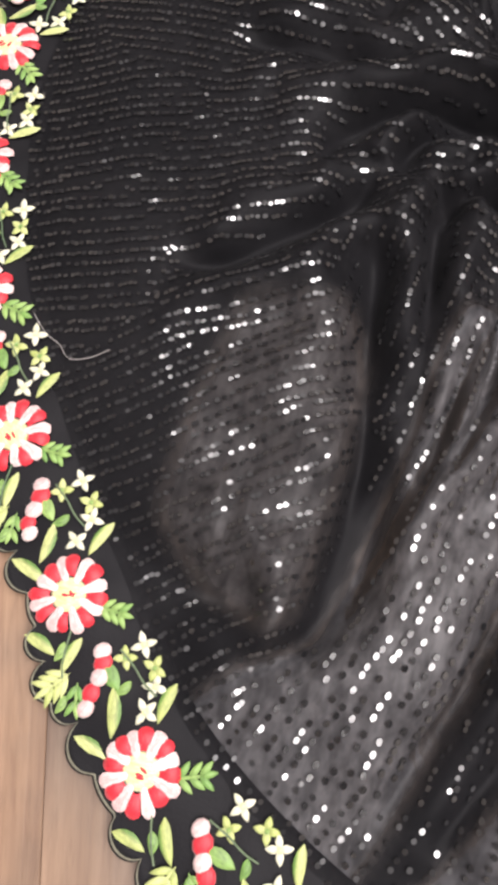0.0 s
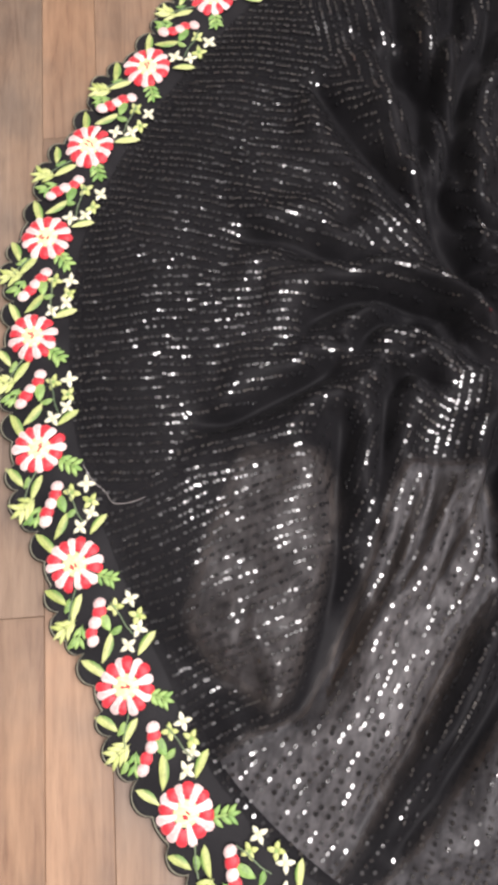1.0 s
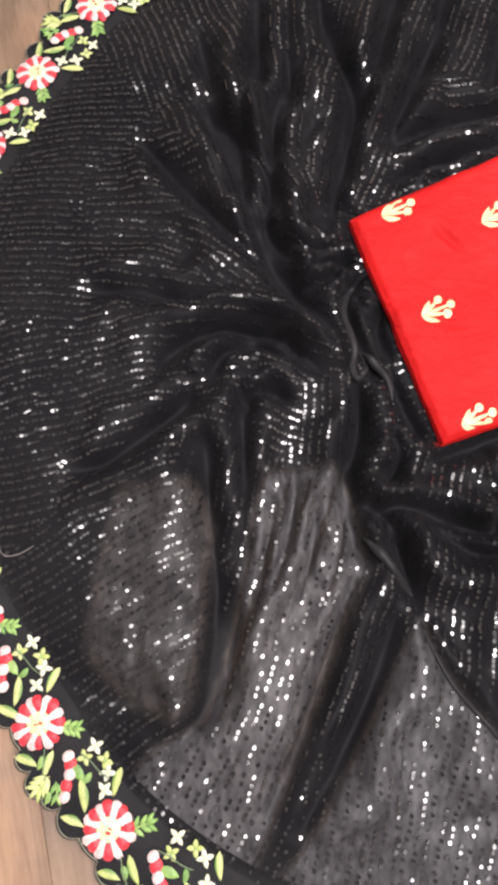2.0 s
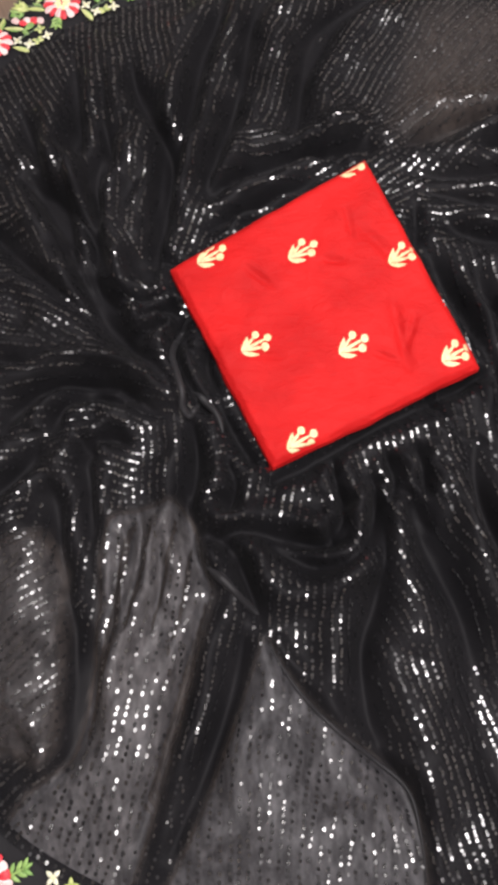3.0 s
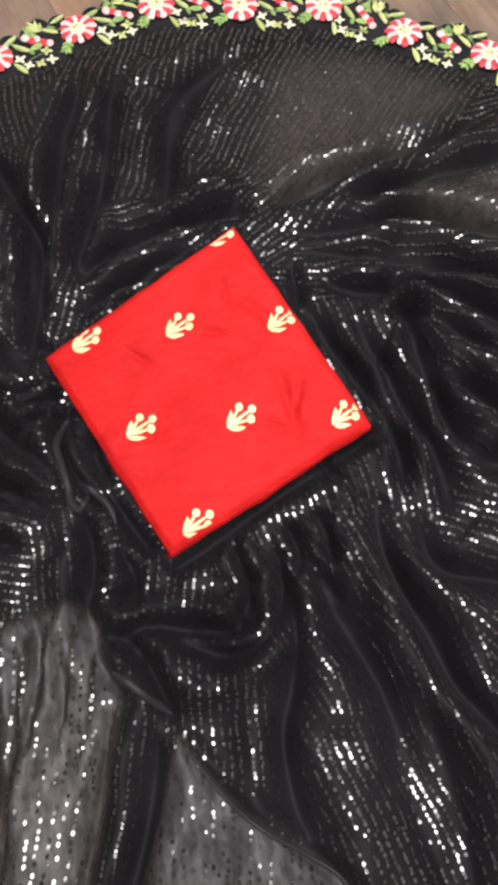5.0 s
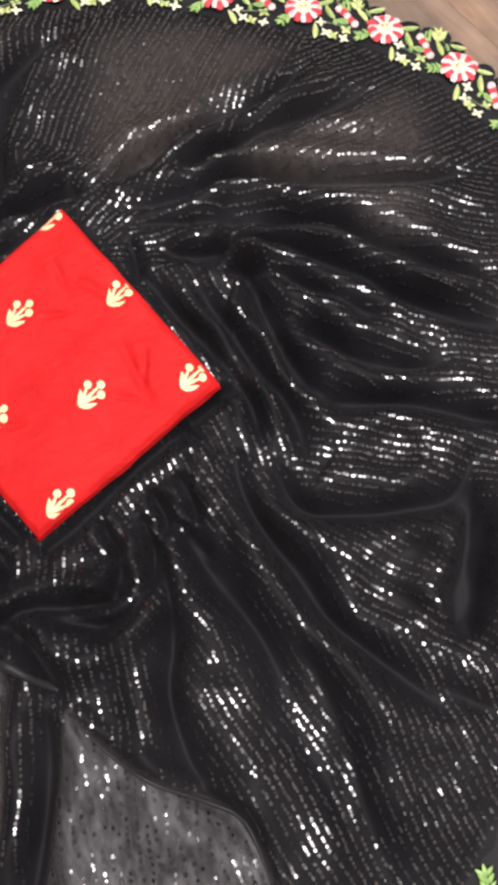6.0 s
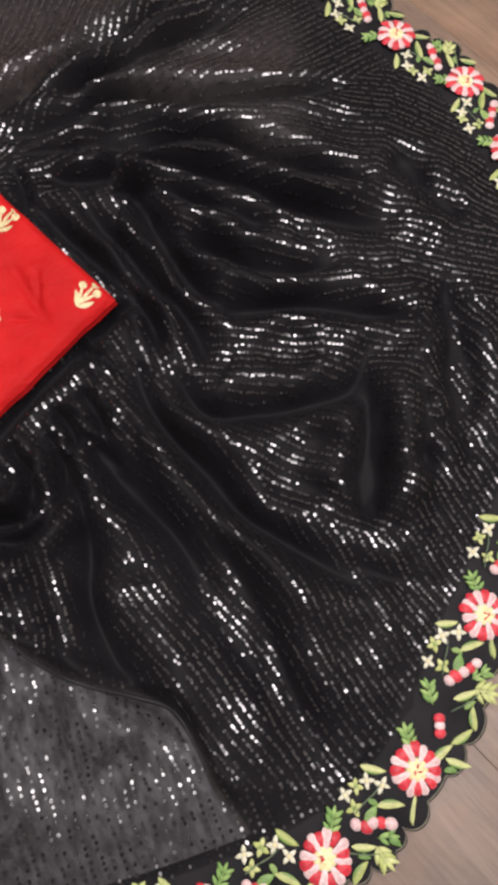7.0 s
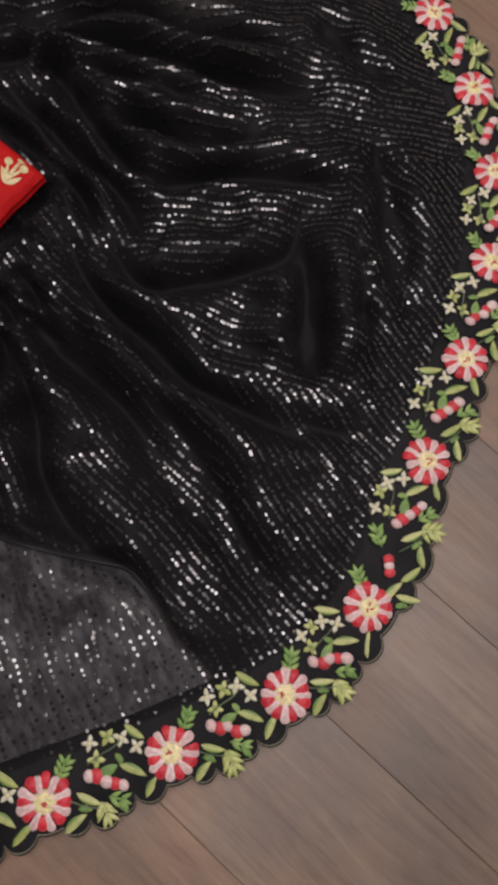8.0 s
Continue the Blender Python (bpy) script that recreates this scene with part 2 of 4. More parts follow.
LINE = spline(FLOWERS, STEPS, closed=True)
TANGENT = np.roll(LINE, -1, 0) - np.roll(LINE, 1, 0)
TANGENT /= np.linalg.norm(TANGENT, axis=1)[:, None]
for _ in range(6):
    TANGENT = (np.roll(TANGENT, 1, 0) + TANGENT + np.roll(TANGENT, -1, 0)) / 3
TANGENT /= np.linalg.norm(TANGENT, axis=1)[:, None]
OUT = np.stack([TANGENT[:, 1], -TANGENT[:, 0]], 1)
CENTRE = np.array([0.62, 0.66])

# ---- the cloth's relief: folds and creases, as height over the floor ----
CELL = 0.002
GX, GY = np.meshgrid(np.arange(-0.12, 1.45, CELL), np.arange(-0.1, 1.4, CELL))
R = np.hypot(GX - CENTRE[0], GY - CENTRE[1])
PHI = np.arctan2(GY - CENTRE[1], GX - CENTRE[0])
H = 0.016 + 0.014 * np.exp(-((R / 0.48) ** 2))
rng = np.random.default_rng(5)
for k in range(46):
    # faint gathers running out from the middle
    a, sharp = rng.uniform(-math.pi, math.pi), rng.uniform(0.014, 0.045)
    away = (PHI - a - 0.22 * np.sin(6 * R + k) - 0.06 * np.sin(19 * R + 2 * k) + math.pi) % (2 * math.pi) - math.pi
    begin, end = rng.uniform(0.05, 0.3), rng.uniform(0.32, 0.62)
    H += rng.uniform(0.0004, 0.0016) * np.exp(-np.abs(away / sharp) ** 1.7) * np.clip((end - R) / 0.15, 0, 1) * np.clip((R - begin) / 0.08, 0, 1)
for k in range(60):
    x, y, a, w = rng.uniform(0, 1.3), rng.uniform(0.05, 1.25), rng.uniform(0, math.pi), rng.uniform(0.02, 0.05)
    u, v = (GX - x) * math.cos(a) + (GY - y) * math.sin(a), -(GX - x) * math.sin(a) + (GY - y) * math.cos(a)
    H += rng.uniform(-0.0015, 0.002) * np.exp(-((u / (3 * w)) ** 2) - (v / w) ** 2)


def fold(points, depth, width, left=0.0, right=0.0, ends=(0.28, 0.28)):
    """A crease of that depth along the line (a crest where negative), with a swelling on its left and right."""
    global H
    depth, left, right, width = 2.5 * depth, 2.0 * left, 2.0 * right, 1.18 * width
    line = spline(points, 8)
    reach = 8 * width + 0.01
    lo, hi = line.min(0) - reach, line.max(0) + reach
    c0, c1 = np.clip(((np.array([lo[0], hi[0]]) + 0.12) / CELL).astype(int), 0, H.shape[1])
    r0, r1 = np.clip(((np.array([lo[1], hi[1]]) + 0.1) / CELL).astype(int), 0, H.shape[0])
    x, y = GX[r0:r1, c0:c1], GY[r0:r1, c0:c1]
    best, sign, along = np.full(x.shape, 9.0), np.zeros(x.shape), np.zeros(x.shape)
    for i in range(len(line) - 1):
        (ax, ay), (bx, by) = line[i], line[i + 1]
        dx, dy = bx - ax, by - ay
        t = np.clip(((x - ax) * dx + (y - ay) * dy) / (dx * dx + dy * dy + 1e-12), 0, 1)
        d = np.hypot(x - ax - t * dx, y - ay - t * dy)
        near = d < best
        best = np.where(near, d, best)
        sign = np.where(near, np.sign(dx * (y - ay) - dy * (x - ax)), sign)
        along = np.where(near, (i + t) / (len(line) - 1), along)
    d = best * sign
    wide = width * (0.75 + 0.6 * np.clip(np.hypot(x - CENTRE[0], y - CENTRE[1]) / 0.6, 0, 1.1))
    wide = wide * (1 + 0.22 * np.sin(along * 17 + 40 * points[0][0]))
    taper = np.ones(x.shape)
    if ends[0]:
        taper *= np.clip(along / ends[0], 0, 1)
    if ends[1]:
        taper *= np.clip((1 - along) / ends[1], 0, 1)
    taper = taper * taper * (3 - 2 * taper)
    lift = -depth * np.exp(-(best / wide) ** 1.25) * (1 + 0.25 * np.sin(along * 11 + 60 * points[0][1]))
    lift += left * np.exp(-(((d - 2.4 * wide) / (1.7 * wide)) ** 2)) + right * np.exp(-(((d + 2.4 * wide) / (1.7 * wide)) ** 2))
    H[r0:r1, c0:c1] += lift * taper


# small crumples round the middle
for k in range(12):
    a, r = rng.uniform(0, 2 * math.pi), rng.uniform(0.16, 0.25)
    x, y, b, l = CENTRE[0] + r * math.cos(a), CENTRE[1] + 0.02 + r * math.sin(a), a + rng.normal(0, 0.4), rng.uniform(0.03, 0.06)
    dx, dy, c = l * math.cos(b), l * math.sin(b), rng.uniform(-0.012, 0.012)
    fold([(x - dx, y - dy), (x - c * math.sin(b), y + c * math.cos(b)), (x + dx, y + dy)], rng.uniform(0.002, 0.004), rng.uniform(0.005, 0.008), rng.uniform(0.001, 0.003), rng.uniform(0.001, 0.003))
# west side: the arch and the pleats left of the red piece
fold([(0.211, 0.924), (0.276, 0.870), (0.312, 0.828), (0.332, 0.776), (0.353, 0.727), (0.378, 0.687), (0.413, 0.651), (0.454, 0.611)], 0.014, 0.009, 0.009, 0.005)
fold([(0.191, 0.834), (0.218, 0.822), (0.258, 0.781), (0.303, 0.740), (0.347, 0.700), (0.387, 0.670)], 0.008, 0.008, 0.002, 0.008)
fold([(0.241, 1.007), (0.269, 0.936), (0.295, 0.874), (0.321, 0.828)], 0.01, 0.008, 0.007, 0.006)
fold([(0.321, 0.992), (0.318, 0.908), (0.323, 0.851), (0.358, 0.789), (0.364, 0.730), (0.384, 0.688)], 0.011, 0.008, 0.007, 0.008)
fold([(0.400, 0.985), (0.361, 0.910), (0.356, 0.851), (0.365, 0.790), (0.378, 0.746), (0.394, 0.703)], 0.01, 0.008, 0.009, 0.006)
fold([(0.417, 0.981), (0.445, 0.913), (0.442, 0.841), (0.434, 0.785), (0.432, 0.744)], 0.011, 0.008, 0.007, 0.008)
fold([(0.387, 0.715), (0.421, 0.706), (0.453, 0.721), (0.473, 0.740)], 0.006, 0.005, 0.004, 0.004)
fold([(0.405, 0.680), (0.439, 0.699), (0.476, 0.716)], 0.007, 0.005, 0.005, 0.004)
fold([(0.409, 0.662), (0.438, 0.675), (0.449, 0.693)], 0.007, 0.005, 0.004, 0.004)
fold([(0.236, 0.621), (0.313, 0.636), (0.371, 0.634), (0.423, 0.616), (0.469, 0.571)], -0.008, 0.01, 0, 0)
fold([(0.272, 0.540), (0.273, 0.571), (0.304, 0.599), (0.347, 0.611), (0.394, 0.605), (0.431, 0.582), (0.463, 0.559)], 0.011, 0.008, 0.006, 0.004)
fold([(0.324, 0.546), (0.332, 0.577), (0.362, 0.596), (0.397, 0.589), (0.425, 0.568)], 0.009, 0.006, 0.006, 0.004)
fold([(0.368, 0.515), (0.371, 0.536), (0.391, 0.546), (0.420, 0.535)], 0.008, 0.006, 0.005, 0.004)
fold([(0.180, 0.437), (0.227, 0.451), (0.272, 0.493), (0.303, 0.527), (0.309, 0.551)], 0.01, 0.008, 0.005, 0.007)
fold([(0.162, 0.634), (0.218, 0.646), (0.278, 0.640), (0.336, 0.640)], 0.006, 0.009, 0.006, 0.003)
fold([(0.316, 0.532), (0.332, 0.471), (0.343, 0.416), (0.356, 0.364), (0.362, 0.323), (0.363, 0.261), (0.344, 0.212)], 0.013, 0.012, 0.006, 0.005)
fold([(0.352, 0.558), (0.363, 0.520), (0.374, 0.452), (0.381, 0.392)], 0.008, 0.007, 0.006, 0.005)
fold([(0.389, 0.444), (0.389, 0.393), (0.385, 0.338), (0.380, 0.290), (0.372, 0.243), (0.347, 0.198), (0.303, 0.173)], 0.01, 0.008, 0.006, 0.008)
fold([(0.405, 0.459), (0.406, 0.403), (0.403, 0.348), (0.396, 0.309)], 0.007, 0.005, 0.004, 0.004)
fold([(0.421, 0.474), (0.426, 0.435), (0.421, 0.379), (0.414, 0.335)], 0.008, 0.005, 0.004, 0.004)
fold([(0.448, 0.440), (0.449, 0.396), (0.446, 0.353)], 0.004, 0.004, 0.003, 0.003)
fold([(0.472, 0.503), (0.474, 0.458), (0.489, 0.405), (0.509, 0.378)], 0.01, 0.007, 0.006, 0.006)
fold([(0.496, 0.385), (0.483, 0.319), (0.466, 0.250), (0.449, 0.184), (0.425, 0.114)], 0.009, 0.007, 0.005, 0.004)
fold([(0.539, 0.364), (0.530, 0.305), (0.508, 0.231), (0.481, 0.168), (0.461, 0.122)], 0.01, 0.009, 0.006, 0.003)
fold([(0.481, 0.687), (0.460, 0.674), (0.462, 0.637), (0.482, 0.593), (0.510, 0.552)], 0.011, 0.005, 0.007, 0.007)
fold([(0.503, 0.670), (0.495, 0.632), (0.513, 0.588)], 0.009, 0.006, 0.005, 0.005)
fold([(0.216, 0.241), (0.270, 0.224), (0.316, 0.225), (0.352, 0.243)], 0.005, 0.01, 0.004, 0.003)
# north side
fold([(0.524, 1.212), (0.502, 1.137), (0.480, 1.066), (0.469, 0.990), (0.457, 0.909), (0.451, 0.847)], 0.01, 0.008, 0.006, 0.008)
fold([(0.537, 1.021), (0.515, 0.955), (0.501, 0.900), (0.485, 0.854)], 0.008, 0.008, 0.006, 0.006)
fold([(0.782, 1.197), (0.705, 1.167), (0.644, 1.114), (0.615, 1.044), (0.604, 0.968), (0.593, 0.912)], 0.013, 0.011, 0.006, 0.009)
fold([(0.587, 1.190), (0.549, 1.126), (0.537, 1.056), (0.533, 0.996)], 0.006, 0.008, 0.005, 0.005)
fold([(0.304, 1.127), (0.318, 1.012), (0.334, 0.921), (0.355, 0.850), (0.377, 0.790)], 0.01, 0.009, 0.006, 0.006)
fold([(0.381, 1.115), (0.393, 1.035), (0.422, 0.967), (0.435, 0.926), (0.432, 0.863), (0.426, 0.811)], 0.01, 0.008, 0.006, 0.007)
fold([(0.350, 1.071), (0.358, 0.977), (0.370, 0.904), (0.368, 0.842)], 0.007, 0.007, 0.005, 0.005)
fold([(0.723, 0.920), (0.662, 0.918), (0.593, 0.904), (0.525, 0.876), (0.478, 0.843)], 0.011, 0.008, 0.006, 0.009)
fold([(0.632, 0.872), (0.571, 0.847), (0.525, 0.826), (0.485, 0.794)], 0.01, 0.006, 0.008, 0.004)
fold([(0.252, 0.916), (0.297, 0.852), (0.335, 0.792), (0.370, 0.727), (0.417, 0.678)], 0.012, 0.01, 0.007, 0.007)
# east side: pleats running out from the red piece's far corner
fold([(0.705, 0.909), (0.759, 0.934), (0.822, 0.959), (0.891, 0.974), (0.972, 0.998), (1.045, 1.046)], 0.01, 0.009, 0.006, 0.008)
fold([(0.773, 0.908), (0.854, 0.920), (0.947, 0.943), (1.026, 0.958), (1.122, 0.974)], 0.01, 0.008, 0.007, 0.006)
fold([(0.712, 0.882), (0.797, 0.871), (0.875, 0.885), (0.976, 0.858), (1.107, 0.821), (1.206, 0.809)], 0.011, 0.008, 0.007, 0.008)
fold([(0.714, 0.865), (0.814, 0.833), (0.903, 0.810), (0.990, 0.778), (1.053, 0.723), (1.119, 0.676), (1.180, 0.646)], 0.014, 0.009, 0.008, 0.009)
fold([(0.751, 0.826), (0.808, 0.791), (0.882, 0.787), (0.962, 0.741), (1.017, 0.684), (1.090, 0.626), (1.152, 0.583)], 0.012, 0.009, 0.009, 0.008)
fold([(0.826, 0.762), (0.892, 0.736), (0.955, 0.682), (1.017, 0.631)], 0.006, 0.007, 0.005, 0.004)
fold([(0.822, 0.748), (0.860, 0.751), (0.870, 0.690), (0.877, 0.641), (0.891, 0.597), (0.906, 0.574)], 0.013, 0.008, 0.008, 0.008)
fold([(0.737, 0.799), (0.769, 0.727), (0.797, 0.667), (0.820, 0.596), (0.819, 0.535)], 0.009, 0.007, 0.006, 0.006)
fold([(0.790, 0.774), (0.819, 0.696), (0.838, 0.632), (0.862, 0.568), (0.861, 0.494)], 0.009, 0.007, 0.006, 0.006)
fold([(0.877, 0.692), (0.917, 0.653), (0.956, 0.613), (1.005, 0.584), (1.061, 0.573)], 0.011, 0.009, 0.008, 0.005)
fold([(0.882, 0.589), (0.926, 0.566), (0.996, 0.545), (1.060, 0.508), (1.114, 0.483)], 0.013, 0.009, 0.007, 0.007)
fold([(0.819, 0.535), (0.838, 0.465), (0.892, 0.442), (0.950, 0.431), (1.001, 0.430), (1.051, 0.478)], 0.012, 0.01, 0.008, 0.006)
fold([(0.795, 0.577), (0.784, 0.513), (0.793, 0.457), (0.815, 0.399), (0.832, 0.345), (0.862, 0.299), (0.896, 0.253), (0.933, 0.201)], 0.014, 0.009, 0.006, 0.009)
fold([(1.022, 0.420), (0.991, 0.371), (0.970, 0.328), (0.947, 0.288)], 0.008, 0.01, 0.005, 0.005)
fold([(0.694, 0.529), (0.715, 0.458), (0.739, 0.400), (0.758, 0.352), (0.769, 0.299), (0.778, 0.237), (0.788, 0.165), (0.803, 0.090)], 0.013, 0.016, 0.006, 0.006)
fold([(0.685, 0.487), (0.683, 0.425), (0.672, 0.369), (0.655, 0.317), (0.662, 0.244), (0.686, 0.200), (0.700, 0.145)], 0.011, 0.011, 0.006, 0.008)
fold([(0.670, 0.518), (0.677, 0.470), (0.662, 0.426), (0.630, 0.404), (0.582, 0.414), (0.548, 0.434)], 0.013, 0.008, 0.008, 0.008)
fold([(0.634, 0.485), (0.640, 0.452), (0.614, 0.430), (0.572, 0.444)], 0.009, 0.007, 0.006, 0.005)
fold([(0.633, 0.524), (0.636, 0.490), (0.651, 0.460)], 0.008, 0.005, 0.005, 0.005)
fold([(0.721, 0.540), (0.729, 0.504), (0.731, 0.471)], 0.008, 0.005, 0.005, 0.005)
fold([(0.689, 0.531), (0.697, 0.496), (0.691, 0.466)], 0.008, 0.005, 0.005, 0.005)
# below the red piece
fold([(0.487, 0.442), (0.521, 0.424), (0.543, 0.379), (0.558, 0.335)], 0.01, 0.007, 0.007, 0.006)
fold([(0.493, 0.430), (0.533, 0.441), (0.589, 0.431), (0.634, 0.428), (0.659, 0.461)], 0.012, 0.007, 0.007, 0.007)
fold([(0.474, 0.589), (0.484, 0.526), (0.481, 0.471), (0.487, 0.425)], 0.011, 0.008, 0.006, 0.007)
fold([(0.513, 0.525), (0.527, 0.488), (0.510, 0.453)], 0.008, 0.006, 0.005, 0.005)
fold([(1.031, 0.452), (1.002, 0.384), (0.971, 0.328), (0.941, 0.280)], 0.009, 0.011, 0.005, 0.006)
fold([(1.092, 0.443), (1.065, 0.380), (1.045, 0.332), (1.028, 0.271)], 0.009, 0.011, 0.005, 0.006)
fold([(1.168, 0.522), (1.147, 0.467), (1.113, 0.390), (1.086, 0.329)], 0.009, 0.011, 0.005, 0.006)
fold([(1.187, 0.711), (1.203, 0.634), (1.230, 0.580)], 0.009, 0.011, 0.005, 0.006)
fold([(0.560, 0.492), (0.600, 0.512), (0.680, 0.555), (0.760, 0.593), (0.812, 0.622)], 0.009, 0.008, 0.0, 0.003, (0.1, 0.1))
fold([(0.448, 0.715), (0.480, 0.640), (0.515, 0.570), (0.552, 0.505)], 0.008, 0.007, 0.0, 0.003, (0.1, 0.1))
# where the east side comes down to the border
fold([(0.777, 0.403), (0.800, 0.311), (0.811, 0.239), (0.810, 0.147), (0.809, 0.059)], 0.006, 0.011, 0.003, 0.004, (0.4, 0.1))
fold([(0.900, 0.270), (0.960, 0.215), (1.010, 0.185)], 0.006, 0.010, 0.003, 0.004)
fold([(1.028, 0.409), (0.990, 0.335), (0.953, 0.274)], 0.006, 0.009, 0.004, 0.005)
fold([(1.160, 0.474), (1.136, 0.404), (1.106, 0.340), (1.074, 0.280)], 0.01, 0.012, 0.004, 0.005)
fold([(0.912, 0.151), (0.916, 0.110), (0.887, 0.093)], 0.005, 0.01, 0.004, 0.005)
# the east layer's free edge lies over the single sheer layer
fold([(0.558, 0.335), (0.574, 0.306), (0.597, 0.275), (0.629, 0.245), (0.664, 0.218), (0.694, 0.192), (0.703, 0.154), (0.705, 0.114), (0.715, 0.080)], 0.0028, 0.004, 0.004, 0.0, (0.05, 0.1))

# ---- the red piece's corners; the cloth is heaped up under it ----
CORNERS = [Vector((0.4545, 0.7400, 0.049)), Vector((0.568, 0.5095, 0.040)), Vector((0.791, 0.6165, 0.050)), Vector((0.676, 0.859, 0.079))]
THICK = 0.013


def on_piece(u, v):
    a, b, c, d = CORNERS
    return a * (1 - u) * (1 - v) + b * u * (1 - v) + c * u * v + d * (1 - u) * v


EU, EV = (CORNERS[1] - CORNERS[0]), (CORNERS[3] - CORNERS[0])
DET = EU.x * EV.y - EU.y * EV.x
PU = ((GX - CORNERS[0].x) * EV.y - (GY - CORNERS[0].y) * EV.x) / DET
PV = (-(GX - CORNERS[0].x) * EU.y + (GY - CORNERS[0].y) * EU.x) / DET
PLANE = CORNERS[0].z * (1 - PU) * (1 - PV) + CORNERS[1].z * PU * (1 - PV) + CORNERS[2].z * PU * PV + CORNERS[3].z * (1 - PU) * PV
BEYOND = np.maximum(np.maximum(-PU, PU - 1), np.maximum(-PV, PV - 1)) * 0.25
UNDER = np.clip(1 - (BEYOND + 0.012) / 0.03, 0, 1)
UNDER = UNDER * UNDER * (3 - 2 * UNDER)
H = 0.0035 + np.log1p(np.exp((H - 0.0035) / 0.0035)) * 0.0035
H = np.where(BEYOND < 0.035, np.minimum(H, np.maximum(PLANE - THICK - 0.004 + 0.7 * np.clip(BEYOND, 0, 1), 0.006)), H)
H = H * (1 - UNDER) + UNDER * np.clip(PLANE - THICK - 0.004 + 0.3 * np.clip(H - 0.02, -0.004, 0.004), 0.006, 0.06)

# the cloth comes down to the floor towards its border
RING = LINE - OUT * 0.014
RING_ANGLE = np.arctan2(RING[:, 1] - CENTRE[1], RING[:, 0] - CENTRE[0])
ORDER = np.argsort(RING_ANGLE)
SHARE = R / np.interp(PHI, RING_ANGLE[ORDER], np.hypot(*(RING - CENTRE).T)[ORDER], period=2 * math.pi)
EDGE = np.clip((1 - SHARE) / 0.17, 0, 1)
EDGE = EDGE * EDGE * (3 - 2 * EDGE)
H = H * EDGE + (1 - EDGE) * 0.007


def height(x, y):
    c, r = (np.asarray(x) + 0.12) / CELL, (np.asarray(y) + 0.1) / CELL
    c0, r0 = np.clip(c.astype(int), 0, H.shape[1] - 2), np.clip(r.astype(int), 0, H.shape[0] - 2)
    fc, fr = c - c0, r - r0
    return (H[r0, c0] * (1 - fc) + H[r0, c0 + 1] * fc) * (1 - fr) + (H[r0 + 1, c0] * (1 - fc) + H[r0 + 1, c0 + 1] * fc) * fr


def inside(x, y, ring):
    hit = np.zeros(np.shape(x), bool)
    for (ax, ay), (bx, by) in zip(ring, ring[1:] + ring[:1]):
        hit ^= ((ay > y) != (by > y)) & (x < (bx - ax) * (y - ay) / (by - ay + 1e-12) + ax)
    return hit


# single sheer layer, and places with two, their hazy sheen greyed into the lining; elsewhere three
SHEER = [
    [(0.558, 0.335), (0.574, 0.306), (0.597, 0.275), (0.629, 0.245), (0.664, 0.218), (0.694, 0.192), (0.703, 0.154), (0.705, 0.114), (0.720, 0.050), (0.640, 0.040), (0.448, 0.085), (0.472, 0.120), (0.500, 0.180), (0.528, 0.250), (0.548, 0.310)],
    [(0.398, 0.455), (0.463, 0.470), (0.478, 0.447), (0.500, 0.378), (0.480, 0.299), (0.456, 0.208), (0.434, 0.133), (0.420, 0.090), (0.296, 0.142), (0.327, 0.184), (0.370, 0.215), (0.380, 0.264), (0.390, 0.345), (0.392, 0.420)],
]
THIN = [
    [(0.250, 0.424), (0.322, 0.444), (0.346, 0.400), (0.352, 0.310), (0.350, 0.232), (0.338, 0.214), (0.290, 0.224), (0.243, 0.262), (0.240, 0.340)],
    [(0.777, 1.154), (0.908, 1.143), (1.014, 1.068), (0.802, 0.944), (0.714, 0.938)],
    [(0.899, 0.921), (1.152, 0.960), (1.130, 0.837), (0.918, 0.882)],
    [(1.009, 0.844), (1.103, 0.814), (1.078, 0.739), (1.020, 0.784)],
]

# ---- the saree ----
saree = tagged(new("saree"), "black sequinned net saree with floral border, fanned over wooden floor", "saree")
saree.empty_display_size = 0.2
RINGS = 165


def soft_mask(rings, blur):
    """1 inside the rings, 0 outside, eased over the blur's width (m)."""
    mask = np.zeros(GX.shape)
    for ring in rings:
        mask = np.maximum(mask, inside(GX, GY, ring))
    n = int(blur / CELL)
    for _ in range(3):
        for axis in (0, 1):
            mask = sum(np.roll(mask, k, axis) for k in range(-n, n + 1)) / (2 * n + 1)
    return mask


def sampled(grid, x, y):
    c, r = ((x + 0.12) / CELL).astype(int), ((y + 0.1) / CELL).astype(int)
    return grid[np.clip(r, 0, grid.shape[0] - 1), np.clip(c, 0, grid.shape[1] - 1)]


# how much of the net's hazy sheen is painted into the lining as grey
SINGLE_HAZE = np.maximum(np.maximum(0.55 * soft_mask(SHEER[:1], 0.002), 0.8 * soft_mask(SHEER[1:], 0.004)), np.maximum(0.32 * soft_mask(THIN[:1], 0.004), 0.2 * soft_mask(THIN[1:], 0.012)))


def pleat_shade(points, width):
    """Lowers the mask along a narrow pleat: doubled net and its shade, painted dark into the lining."""
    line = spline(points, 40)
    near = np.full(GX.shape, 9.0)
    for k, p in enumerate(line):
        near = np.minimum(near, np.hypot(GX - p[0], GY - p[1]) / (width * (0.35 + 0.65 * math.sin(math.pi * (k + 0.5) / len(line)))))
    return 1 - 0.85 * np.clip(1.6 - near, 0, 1)


